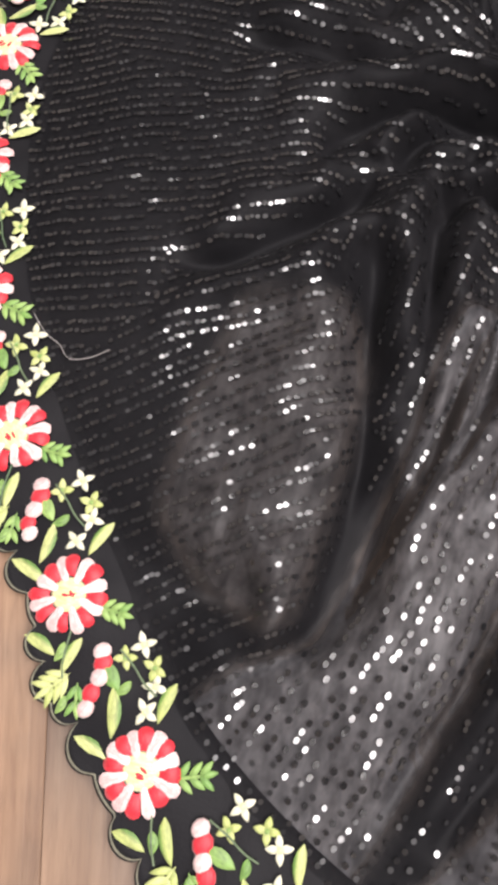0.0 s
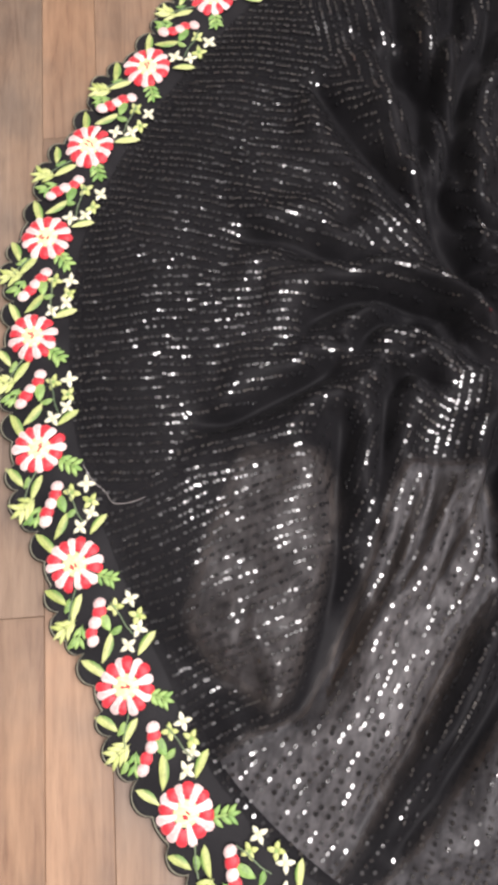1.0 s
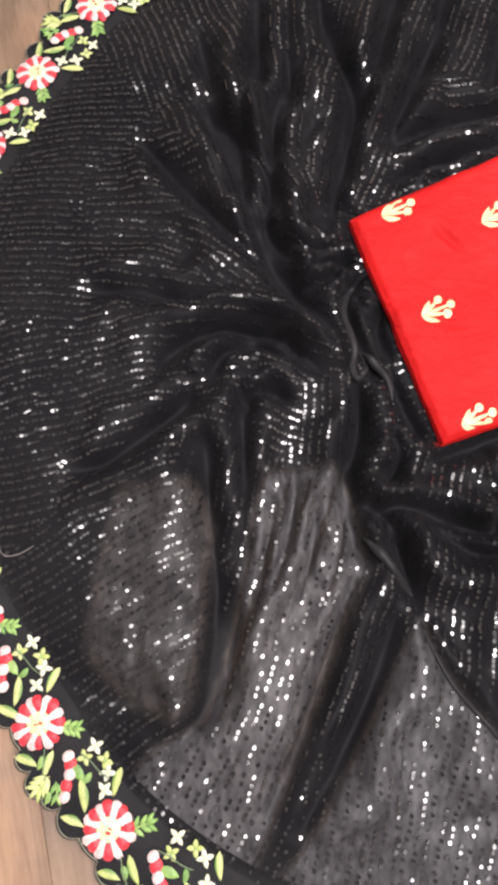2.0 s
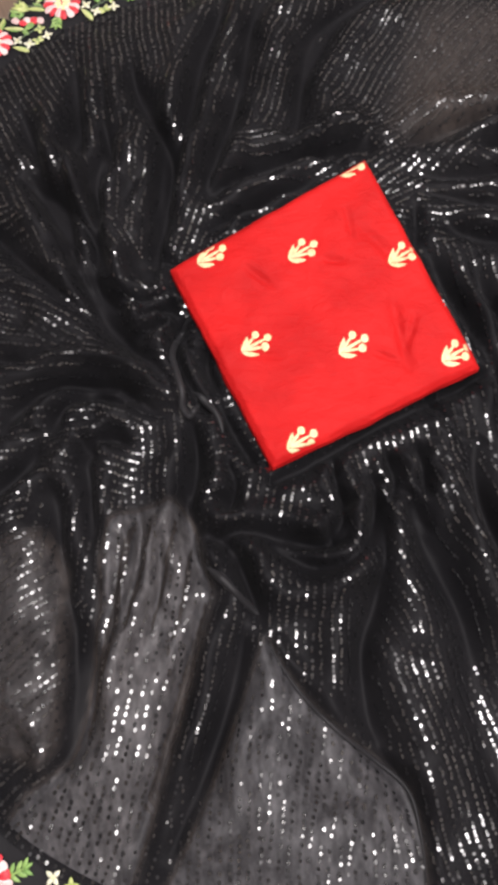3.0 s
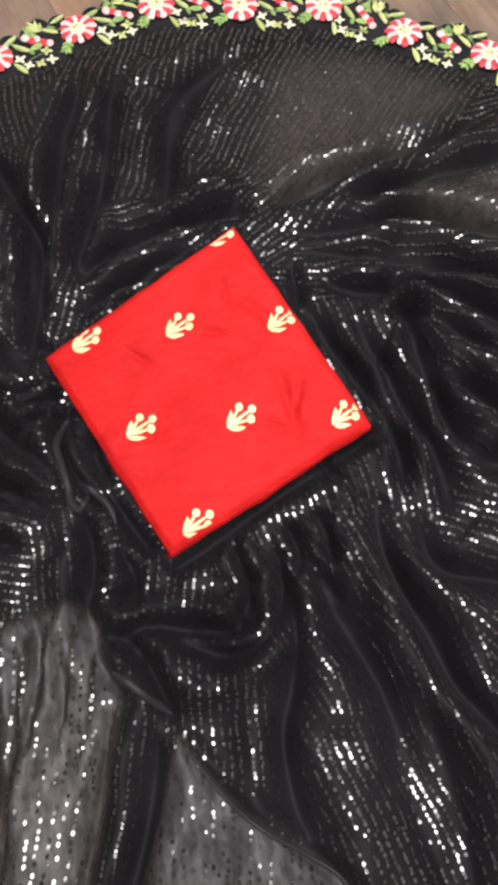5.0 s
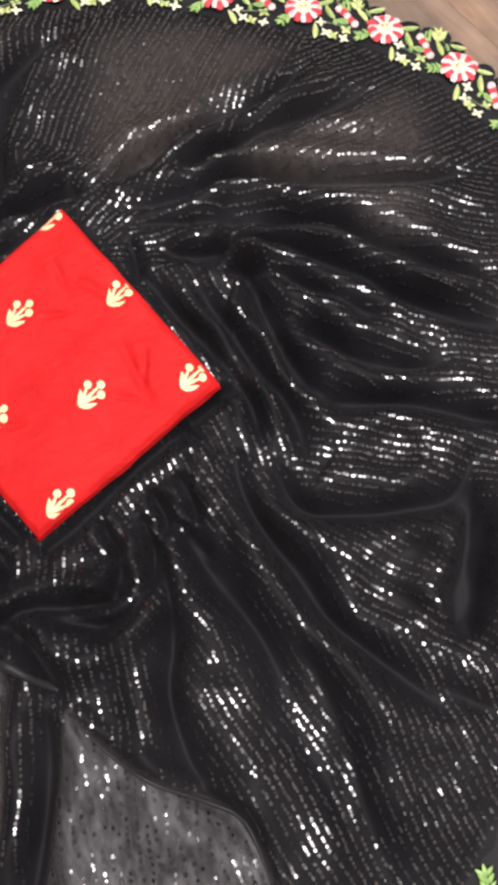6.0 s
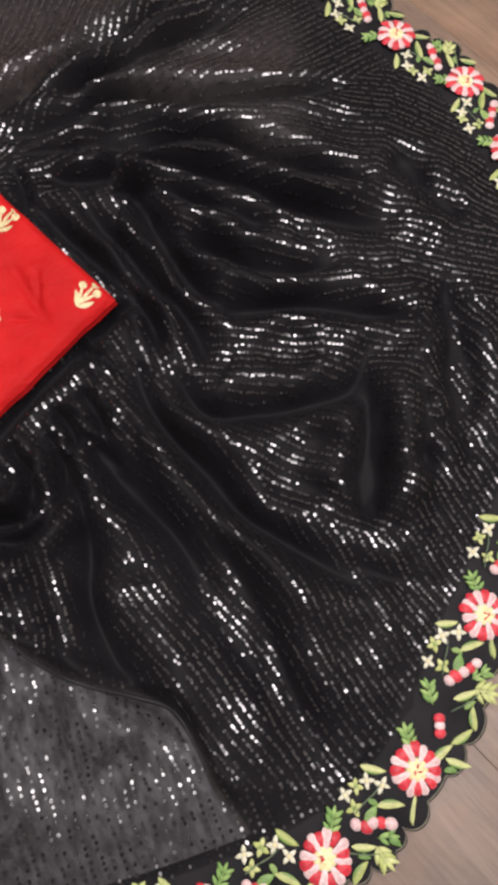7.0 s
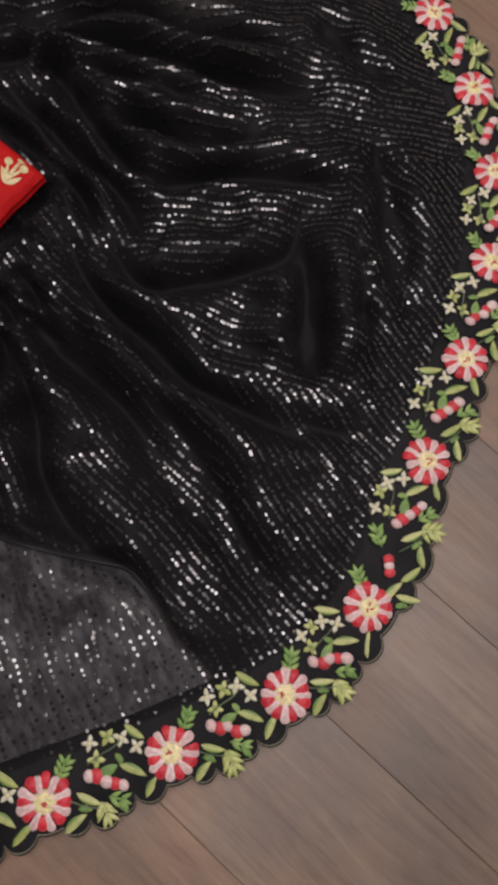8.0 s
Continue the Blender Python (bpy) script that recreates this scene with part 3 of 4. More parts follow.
# dark fold streaks painted into the pale band
SINGLE_HAZE *= pleat_shade([(0.420, 0.452), (0.412, 0.415), (0.404, 0.352), (0.392, 0.290), (0.381, 0.238)], 0.0055)
SINGLE_HAZE *= pleat_shade([(0.440, 0.455), (0.430, 0.400), (0.416, 0.340)], 0.0035)
SINGLE_HAZE *= pleat_shade([(0.464, 0.450), (0.456, 0.405), (0.441, 0.338)], 0.003)
SINGLE_HAZE *= pleat_shade([(0.480, 0.425), (0.474, 0.370), (0.458, 0.315)], 0.003)
SINGLE_HAZE *= pleat_shade([(0.496, 0.365), (0.474, 0.292), (0.450, 0.203), (0.432, 0.150)], 0.0032)


def layer(name, drop, mat, label, fine=1):
    ring, rings = spline(RING, fine, closed=True), RINGS * (2 + fine) // 3
    count = len(ring)
    t = (np.arange(rings + 1) / rings)[:, None, None]
    grid = CENTRE + (ring[None] - CENTRE) * t
    x, y = grid[..., 0], grid[..., 1]
    z = height(x, y)
    z = np.maximum(z - drop, 0.0015 if drop < 0.002 else 0.0008)
    verts = np.stack([x, y, z], -1).reshape(-1, 3)
    i, j = np.meshgrid(np.arange(rings), np.arange(count), indexing="ij")
    k = (j + 1) % count
    quads = np.stack([i * count + j, (i + 1) * count + j, (i + 1) * count + k, i * count + k], -1).reshape(-1, 4)
    me = bpy.data.meshes.new(name)
    me.from_pydata(verts.tolist(), [], quads.tolist())
    me.materials.append(mat)
    me.shade_smooth()
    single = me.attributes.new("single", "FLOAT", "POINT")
    single.data.foreach_set("value", sampled(SINGLE_HAZE, verts[:, 0], verts[:, 1]).astype(np.float32))
    return placed(name, me, saree, None, label)


cloth = layer("cloth", 0.0, NET, "sheer black knitted net", 2)
layer("under_layer", 0.0024, LINING, "inner layers of black net, greyed to imitate haze where single")

# sequin rows: each panel between creases has its rows in one direction (x, y, degrees)
PANELS = [
    (0.102, 0.542, 18), (0.122, 0.863, 4), (0.228, 0.774, 2), (0.08, 0.728, 5), (0.13, 0.661, 5), (0.256, 0.655, 175), (0.202, 0.508, 18), (0.243, 0.58, 15),
    (0.121, 0.436, 18), (0.248, 0.441, 30), (0.292, 0.377, 37), (0.322, 0.297, 41), (0.225, 0.312, 37), (0.297, 0.205, 39), (0.338, 0.582, 8), (0.405, 0.597, 165),
    (0.365, 0.45, 88), (0.395, 0.527, 170), (0.44, 0.531, 92), (0.418, 0.299, 76), (0.418, 0.2, 74), (0.445, 0.412, 85), (0.371, 0.156, 68), (0.532, 0.18, 90),
    (0.495, 0.277, 75), (0.346, 0.813, 124), (0.396, 0.846, 88), (0.302, 0.878, 119), (0.448, 0.954, 84), (0.245, 0.959, 117), (0.311, 0.707, 151), (0.275, 0.985, 116),
    (0.348, 0.983, 98), (0.417, 1.134, 98), (0.397, 0.841, 76), (0.344, 0.804, 116), (0.508, 1.103, 72), (0.552, 0.993, 73), (0.648, 1.193, 70), (0.687, 1.068, 60),
    (0.811, 1.045, 53), (0.801, 0.941, 24), (0.564, 0.892, 17), (0.465, 0.961, 81), (0.454, 0.414, 82), (0.44, 0.281, 75), (0.555, 0.254, 87), (0.503, 0.305, 79),
    (0.586, 0.356, 90), (0.683, 0.354, 115), (0.757, 0.407, 118), (0.68, 0.466, 113), (0.549, 0.476, 83), (0.725, 0.57, 106), (0.519, 0.519, 19), (0.769, 1.053, 60),
    (0.884, 1.017, 51), (0.982, 0.92, 14), (1.118, 0.913, 18), (1.1, 0.753, 153), (1.05, 0.817, 168), (0.843, 0.858, 172), (0.998, 0.644, 146), (0.987, 0.727, 153),
    (1.085, 0.547, 164), (0.945, 0.507, 157), (0.94, 0.395, 137), (1.035, 0.463, 150), (0.783, 0.361, 105), (0.825, 0.26, 106), (0.725, 0.294, 106), (0.829, 0.177, 99),
    (0.715, 0.354, 98), (0.616, 0.198, 84), (0.844, 0.619, 96), (0.806, 0.691, 103), (0.604, 0.346, 85), (0.719, 0.173, 105), (0.709, 0.498, 111), (0.913, 0.604, 143),
    (0.793, 0.935, 41), (0.835, 0.256, 100), (0.993, 0.349, 133), (0.877, 0.136, 103), (1.155, 0.561, 147), (1.043, 0.259, 102), (1.046, 0.446, 149), (1.129, 0.407, 99),
    (0.99, 0.179, 102), (0.591, 0.131, 85), (0.662, 0.094, 93), (1.237, 0.649, 135),
]


def spread(grid, n):
    for axis in (0, 1):
        grid = sum(np.roll(grid, k, axis) for k in range(-n, n + 1)) / (2 * n + 1)
    return grid


TUCK = spread(spread(H, 7), 7) - H


def sequin_places():
    places = []
    px, py = np.array([p[0] for p in PANELS]), np.array([p[1] for p in PANELS])
    for n, (mx, my, row) in enumerate(PANELS):
        sheer = any(inside(np.array([mx]), np.array([my]), ring)[0] for ring in SHEER)
        gap, pitch = (0.0094, 0.0066) if sheer else (0.0090, 0.0044)
        a = radians(row)
        u, v = np.meshgrid(np.arange(-0.3, 0.3, pitch), np.arange(-0.3, 0.3, gap))
        u = u + rng.uniform(0, pitch, (u.shape[0], 1)) + rng.normal(0, 0.0009, u.shape)
        v = v + 0.0022 * np.sin(u * 22 + n) + 0.0009 * np.sin(u * 70 + 2 * n) + rng.normal(0, 0.0004, v.shape) + rng.normal(0, 0.0008, (v.shape[0], 1))
        x, y = mx + u * math.cos(a) - v * math.sin(a), my + u * math.sin(a) + v * math.cos(a)
        warp = 0.010 * np.sin(25 * x + 17 * y) + 0.006 * np.sin(61 * y - 43 * x)
        own = np.hypot(x - mx, y - my) + warp * math.cos(n)
        other = np.min(np.stack([np.hypot(x - qx, y - qy) + warp * math.cos(k) for k, (qx, qy) in enumerate(zip(px, py)) if k != n and math.hypot(qx - mx, qy - my) < 0.5]), 0)
        keep = (own <= other) & (rng.random(x.shape) > (0.20 if sheer else 0.10)) & (own < 0.3)
        lean = rng.normal(0, 1.0, (2, *x.shape))
        lean = (lean + 0.9 * np.roll(lean, 1, 2) + 0.5 * np.roll(lean, 2, 2)) / 1.44
        places.append(np.stack([x[keep], y[keep], np.full(keep.sum(), a), lean[0][keep], lean[1][keep]], 1))
    p = np.concatenate(places)
    limit = [tuple(q) for q in (LINE - OUT * 0.036)[::4]]
    p = p[inside(p[:, 0], p[:, 1], limit)]
    # in the deep creases the net is tucked in and hides its sequins
    return p[(sampled(TUCK, p[:, 0], p[:, 1]) < rng.uniform(0.0030, 0.0056, len(p)))]


SPOTS = sequin_places()
ROW, LEANS = SPOTS[:, 2], SPOTS[:, 3:]
SPOTS = SPOTS[:, :2]
E1 = 0.0035
SLOPE = np.stack([(height(SPOTS[:, 0] + E1, SPOTS[:, 1]) - height(SPOTS[:, 0] - E1, SPOTS[:, 1])) / (2 * E1),
                  (height(SPOTS[:, 0], SPOTS[:, 1] + E1) - height(SPOTS[:, 0], SPOTS[:, 1] - E1)) / (2 * E1)], 1)
LOOSE = np.where(inside(SPOTS[:, 0], SPOTS[:, 1], SHEER[1]), 0.14, 0.072)[:, None]
NORMAL = np.concatenate([-SLOPE * np.where(LOOSE > 0.1, 0.5, 1.0) + LOOSE * LEANS + rng.normal(0, 0.035, SLOPE.shape), np.ones((len(SPOTS), 1))], 1)
NORMAL /= np.linalg.norm(NORMAL, axis=1)[:, None]
SIDE = np.cross(NORMAL, np.stack([-np.sin(ROW), np.cos(ROW), 0 * ROW], 1))
SIDE /= np.linalg.norm(SIDE, axis=1)[:, None]
AHEAD = np.cross(NORMAL, SIDE)
BASE = np.concatenate([SPOTS, height(SPOTS[:, 0], SPOTS[:, 1])[:, None]], 1) + NORMAL * 0.0011
SIZE = rng.uniform(0.0015, 0.0019, len(SPOTS))
# those nearest the camera's start are single sequins, the rest one mass
NEAR = inside(SPOTS[:, 0], SPOTS[:, 1], [(0.33, 0.16), (0.43, 0.13), (0.47, 0.27), (0.40, 0.30)])
NEAR &= np.cumsum(NEAR) <= 300
ROUND = 7
turns = np.arange(ROUND) * 2 * math.pi / ROUND
rim = (BASE[:, None] + SIZE[:, None, None] * (1.22 * np.cos(turns)[None, :, None] * SIDE[:, None] + np.sin(turns)[None, :, None] * AHEAD[:, None]))[~NEAR]
me = bpy.data.meshes.new("sequins")
me.from_pydata(rim.reshape(-1, 3).tolist(), [], np.arange(rim.shape[0] * ROUND).reshape(-1, ROUND).tolist())
me.materials.append(SEQUIN)
tagged(placed("sequin_scatter", me, saree, None, "rows of small glossy black sequins"), kind="stuff")

bm = bmesh.new()
top = [bm.verts.new((math.cos(a) * 0.0025, math.sin(a) * 0.0018, 0.0)) for a in turns]
low = [bm.verts.new((v.co.x, v.co.y, -0.0003)) for v in top]
bm.faces.new(top)
for i in range(ROUND):
    bm.faces.new((top[i - 1], low[i - 1], low[i], top[i]))
sequin_mesh = mesh_of("sequin", bm, SEQUIN, False)
for i in np.nonzero(NEAR)[0]:
    m = Matrix((SIDE[i], AHEAD[i], NORMAL[i])).transposed().to_4x4()
    placed("sequin", sequin_mesh, cloth, Matrix.Translation(BASE[i]) @ m)



# ---- folds that roll over on themselves, and the free edge's hem ----
def roll(points, radius, taper):
    """A rolled edge of the net, half sunk into the cloth and thinner towards its ends."""
    line = spline(points, 8)
    count, bm, rows = len(line), bmesh.new(), []
    for i, p in enumerate(line):
        d = line[min(i + 1, count - 1)] - line[max(i - 1, 0)]
        side = Vector((-d[1], d[0], 0)).normalized()
        t = i / (count - 1)
        r = radius * (0.25 + 0.75 * min(1.0, t / taper, (1 - t) / taper)) * (1 + 0.15 * math.sin(9 * t + 50 * points[0][0]))
        c = Vector((p[0], p[1], float(height(p[0], p[1])) + 0.35 * r))
        rows.append([bm.verts.new(c + r * (side * math.cos(k * math.pi / 5) + Vector((0, 0, 1.1 * math.sin(k * math.pi / 5))))) for k in range(10)])
    for a, b in zip(rows, rows[1:]):
        for k in range(10):
            bm.faces.new((a[k - 1], a[k], b[k], b[k - 1]))
    return part("rolled_fold", bm, ROLLED, saree, "rolled fold of black net")


roll([(0.488, 0.686), (0.471, 0.686), (0.458, 0.668), (0.455, 0.641), (0.463, 0.614), (0.470, 0.591), (0.470, 0.575), (0.478, 0.568), (0.485, 0.582), (0.480, 0.598)], 0.0042, 0.25)
roll([(0.480, 0.598), (0.493, 0.586), (0.508, 0.567), (0.514, 0.547)], 0.0042, 0.25)
roll([(0.497, 0.406), (0.518, 0.388), (0.536, 0.370), (0.551, 0.357)], 0.0045, 0.25)
roll([(0.558, 0.335), (0.574, 0.306), (0.597, 0.275), (0.629, 0.245), (0.664, 0.218), (0.694, 0.192), (0.703, 0.154), (0.705, 0.114)], 0.0022, 0.25)


# ---- the border strip, with its scalloped outer edge ----
def border_lift(n):
    """Height over the floor, by the way outwards from the flowers' line."""
    return 0.0095 + 0.003 * math.cos(n * 60) + max(0.0, n - 0.02) * 0.3


LOBES = [(0.0, 0.0, 0.0300), (0.0215, 0.027, 0.0120), (0.046, 0.030, 0.0128), (0.064, 0.026, 0.0105), (0.090, 0.021, 0.0150), (0.1175, 0.0, 0.0300)]


def scallop(s):
    """How far the edge stands out, by the share of the way from one flower to the next: a lobe round each stitched piece."""
    out = 0.0245
    for along, centre, radius in LOBES:
        d = s * 0.1175 - along
        if abs(d) < radius:
            out = max(out, centre + math.sqrt(radius * radius - d * d))
    return out


bm = bmesh.new()
rows, rows_edge = [], []
ACROSS = [-0.046, -0.036, -0.024, -0.012, 0.0, 0.012, 0.024]
FINE = spline(LINE, 3, closed=True)
FINE_OUT = spline(OUT, 3, closed=True)
for i, (p, o) in enumerate(zip(FINE, FINE_OUT)):
    share = (i % (STEPS * 3)) / (STEPS * 3)
    edge = scallop(share)
    wave = 0.0015 * math.sin(i * 0.09) + 0.001 * math.sin(i * 0.23)
    row = []
    for n in ACROSS + [0.5 * (0.024 + edge), edge - 0.001, edge]:
        q = p + o * n
        z = border_lift(n) + wave
        if n < -0.03:
            z = float(height(q[0], q[1])) - 0.003 * (-n - 0.03) / 0.016 + 0.0008
        if n == edge:
            z -= 0.0012
        row.append(bm.verts.new((q[0], q[1], z)))
    rows.append(row)
    q = p + o * (edge - 0.0022)
    rows_edge.append(((q[0], q[1], border_lift(edge - 0.0022) + wave + 0.0003), o))
for a, b in zip(rows, rows[1:] + rows[:1]):
    for i in range(len(a) - 1):
        bm.faces.new((a[i], a[i + 1], b[i + 1], b[i]))
border = part("border", bm, TAFFETA, saree, "black scalloped border strip")
thick = border.modifiers.new("thickness", "SOLIDIFY")
thick.thickness, thick.offset = 0.0014, -1
bm = bmesh.new()
cords = []
for row in rows_edge:
    q, o = Vector(row[0]), Vector((row[1][0], row[1][1], 0))
    cords.append([bm.verts.new(q + o * (0.0008 * math.cos(a)) + Vector((0, 0, 0.0008 * math.sin(a)))) for a in (0.0, 1.57, 3.14, 4.71)])
for a, b in zip(cords, cords[1:] + cords[:1]):
    for i in range(4):
        bm.faces.new((a[i - 1], a[i], b[i], b[i - 1]))
part("edge_cord", bm, CORD, border, "olive thread sewn round the scallops")


# ---- embroidery ----
def blade(bm, start, end, width, lift=0.0016, bend=0.0):
    """A pointed, domed leaf from start to end (x, y)."""
    s, e = Vector((*start, 0)), Vector((*end, 0))
    way, side = e - s, Vector((-(e - s).y, (e - s).x, 0)).normalized()
    left, mid, right = [], [], []
    for k in range(7):
        t = k / 6
        w = width / 2 * math.sin(math.pi * t**0.85) ** 0.8 + 0.0002
        c = s + way * t + side * bend * math.sin(math.pi * t)
        mid.append(bm.verts.new((c.x, c.y, lift * (0.35 + 0.65 * math.sin(math.pi * t)))))
        left.append(bm.verts.new(c + side * w))
        right.append(bm.verts.new(c - side * w))
    for k in range(6):
        bm.faces.new((left[k], mid[k], mid[k + 1], left[k + 1]))
        bm.faces.new((mid[k], right[k], right[k + 1], mid[k + 1]))


def leaf_mesh(length, width, bend=0.0, mat=None):
    bm = bmesh.new()
    blade(bm, (0, -length / 2), (0, length / 2), width, 0.0018, bend)
    return mesh_of("leaf", bm, mat or LIME)


def piece_mesh(name, length, width, lift, mat, bend=0.0):
    """A small stitched blade that starts at the origin and runs along y."""
    bm = bmesh.new()
    blade(bm, (0, 0), (0, length), width, lift, bend)
    return mesh_of(name, bm, mat)


def sprig(m, length, pairs, spread, leaflet, stalk):
    """A stalk with pairs of leaflets and one at its tip."""
    ob = placed("sprig", stalk, saree, m)
    for k in range(pairs):
        y = length * (0.12 + 0.6 * k / max(1, pairs - 1))
        for side in (-1, 1):
            placed("leaflet", leaflet, ob, pose(0, y, 0.0003, 0, 0, -side * spread + rng.normal(0, 6)))
    placed("leaflet", leaflet, ob, pose(0, length * 0.7, 0.0004, 0, 0, rng.normal(0, 6)))


def blossom(m, petals, middle, petal):
    ob = placed("blossom", middle, saree, m)
    for k in range(petals):
        placed("petal", petal, ob, pose(0, 0, 0.0002, 0, 0, 360 * k / petals + rng.normal(0, 7)))


def blob_mesh(name, rx, ry, rz, mat):
    bm = bmesh.new()
    bmesh.ops.create_uvsphere(bm, u_segments=10, v_segments=6, radius=1.0)
    bmesh.ops.scale(bm, vec=(rx, ry, rz), verts=bm.verts[:])
    return mesh_of(name, bm, mat)


def petal_mesh(mat, wide, begin):
    """A stitched wedge from the flower's middle out to a rounded end, along y."""
    bm = bmesh.new()
    rows = []
    for k in range(7):
        t = k / 6
        y = begin + (0.022 - begin) * t
        w = wide * y * math.tan(math.pi / 16) * (1.0 if t < 0.85 else 0.62)
        z = 0.0012 + 0.0016 * math.sin(math.pi * min(1, t * 0.95 + 0.1)) - (0.0012 if k == 6 else 0)
        rows.append([bm.verts.new((x * w, y - 0.0012 * abs(x), z - 0.0009 * abs(x))) for x in (-1, -0.4, 0.4, 1)])
    for a, b in zip(rows, rows[1:]):
        for i in range(3):
            bm.faces.new((a[i], a[i + 1], b[i + 1], b[i]))
    return mesh_of("petal", bm, mat)


def stem_mesh(points, width=0.0013):
    bm = bmesh.new()
    line = spline(points, 5)
    rows = []
    for k, p in enumerate(line):
        d = line[min(k + 1, len(line) - 1)] - line[max(k - 1, 0)]
        o = np.array((-d[1], d[0])) / np.linalg.norm(d) * width / 2
        rows.append([bm.verts.new((*(p + o), 0)), bm.verts.new((*p, 0.0009)), bm.verts.new((*(p - o), 0))])
    for a, b in zip(rows, rows[1:]):
        bm.faces.new((a[0], a[1], b[1], b[0]))
        bm.faces.new((a[1], a[2], b[2], b[1]))
    return mesh_of("stem", bm, STEM)


PETALS = (petal_mesh(RED, 1.0, 0.0104), petal_mesh(WHITE, 1.04, 0.0055))
CENTRE_MESH = blob_mesh("flower_centre", 0.0100, 0.0100, 0.0027, CREAM)
STITCH = blob_mesh("stitch", 0.0024, 0.0009, 0.0012, RED)
LEAF_LONG, LEAF_MID, LEAF_SHORT = leaf_mesh(0.026, 0.0074, 0.0014), leaf_mesh(0.024, 0.0070, -0.0014), leaf_mesh(0.022, 0.0074, 0.0016)
LEAF_SMALL = leaf_mesh(0.012, 0.0052, 0.001, GREEN)
LEAF_FRAME = leaf_mesh(0.019, 0.009, 0.0, GREEN)
FERN_LEAFLET, PALM_LEAFLET, TUFT_LEAFLET = piece_mesh("leaflet", 0.0105, 0.0036, 0.0014, GREEN), piece_mesh("leaflet", 0.0135, 0.0040, 0.0015, LIME), piece_mesh("leaflet", 0.0105, 0.0034, 0.0014, GREEN)
FERN_STALK, PALM_STALK, TUFT_STALK = piece_mesh("sprig", 0.019, 0.0018, 0.001, GREEN), piece_mesh("sprig", 0.017, 0.0018, 0.001, LIME), piece_mesh("sprig", 0.014, 0.0018, 0.001, GREEN)
STAR_PETAL, STAR_GREEN_PETAL = piece_mesh("petal", 0.0088, 0.0044, 0.0018, IVORY), piece_mesh("petal", 0.0078, 0.0042, 0.0018, LIME)
BUD_RED, BUD_WHITE = blob_mesh("bud_segment", 0.0052, 0.0060, 0.0017, RED), blob_mesh("bud_segment", 0.0048, 0.0056, 0.0019, WHITE)
STAR_MIDDLE, STAR_GREEN_MIDDLE = blob_mesh("blossom", 0.0022, 0.0022, 0.0022, CREAM), blob_mesh("blossom", 0.0018, 0.0018, 0.0022, GREEN)


def set_fern(m):
    sprig(m, 0.019, 3, 46, FERN_LEAFLET, FERN_STALK)


def set_palm(m):
    sprig(m, 0.017, 3, 40, PALM_LEAFLET, PALM_STALK)


def set_tuft(m):
    sprig(m, 0.014, 2, 34, TUFT_LEAFLET, TUFT_STALK)


def set_star(m):
    blossom(m @ Matrix.Scale(0.9, 4), 4, STAR_MIDDLE, STAR_PETAL)


def set_green_star(m):
    blossom(m, 4, STAR_GREEN_MIDDLE, STAR_GREEN_PETAL)


def leaf_setter(me):
    return lambda m: placed("leaf", me, saree, m)


STEM_A = stem_mesh([(0.045, -0.018), (0.058, -0.022), (0.070, -0.024), (0.080, -0.028)])
STEM_B = stem_mesh([(0.018, 0.004), (0.034, 0.016), (0.046, 0.022)])

# leaves, sprigs and blossoms of one repeat: the piece, way along (m), way outwards (m), direction (degrees from along, to outwards)
SHORT, SMALL, MID, LONG, FRAMED = (leaf_setter(me) for me in (LEAF_SHORT, LEAF_SMALL, LEAF_MID, LEAF_LONG, LEAF_FRAME))
REPEAT = [
    (set_fern, 0.015, -0.014, -50), (SHORT, 0.0215, 0.028, -28), (SMALL, 0.031, 0.0195, 40), (MID, 0.037, 0.011, 40),
    (set_palm, 0.046, 0.016, 76), (set_tuft, 0.053, 0.013, 30), (FRAMED, 0.059, -0.007, -10), (set_star, 0.049, -0.0345, 10),
    (set_star, 0.078, -0.030, 40), (set_star, 0.088, -0.0165, 70), (set_green_star, 0.051, -0.019, 20), (set_green_star, 0.066, -0.034, 50),
    (MID, 0.092, -0.032, 62), (LONG, 0.080, 0.001, 42), (LONG, 0.092, 0.0195, -30), (SMALL, 0.070, -0.012, 80), (SMALL, 0.062, 0.027, 60),
]


def border_frame(n, along, outwards):
    """The pose on the border, that far along from flower n and outwards; x runs along."""
    a, b = np.array(FLOWERS[n]), np.array(FLOWERS[(n + 1) % len(FLOWERS)])
    share = along / 0.1175
    if n != SEAM:
        at = n * STEPS + share * STEPS
    else:
        at = n * STEPS + along / np.linalg.norm(b - a) * STEPS
    i = int(math.floor(at))
    f, count = at - i, len(LINE)
    p = LINE[i % count] * (1 - f) + LINE[(i + 1) % count] * f
    t = TANGENT[i % count]
    o = np.array((t[1], -t[0]))
    q = p + o * outwards
    z = border_lift(outwards)
    if outwards < -0.03:
        z = max(z, float(height(q[0], q[1])) + 0.002)
    return Matrix.Translation((q[0], q[1], z + 0.0022)) @ Matrix.Rotation(math.atan2(t[1], t[0]), 4, "Z")


def spin(degrees):
    """Turns a piece that points along its y to a direction from along (0) to outwards (90)."""
    return Matrix.Rotation(radians(-degrees - 90), 4, "Z")


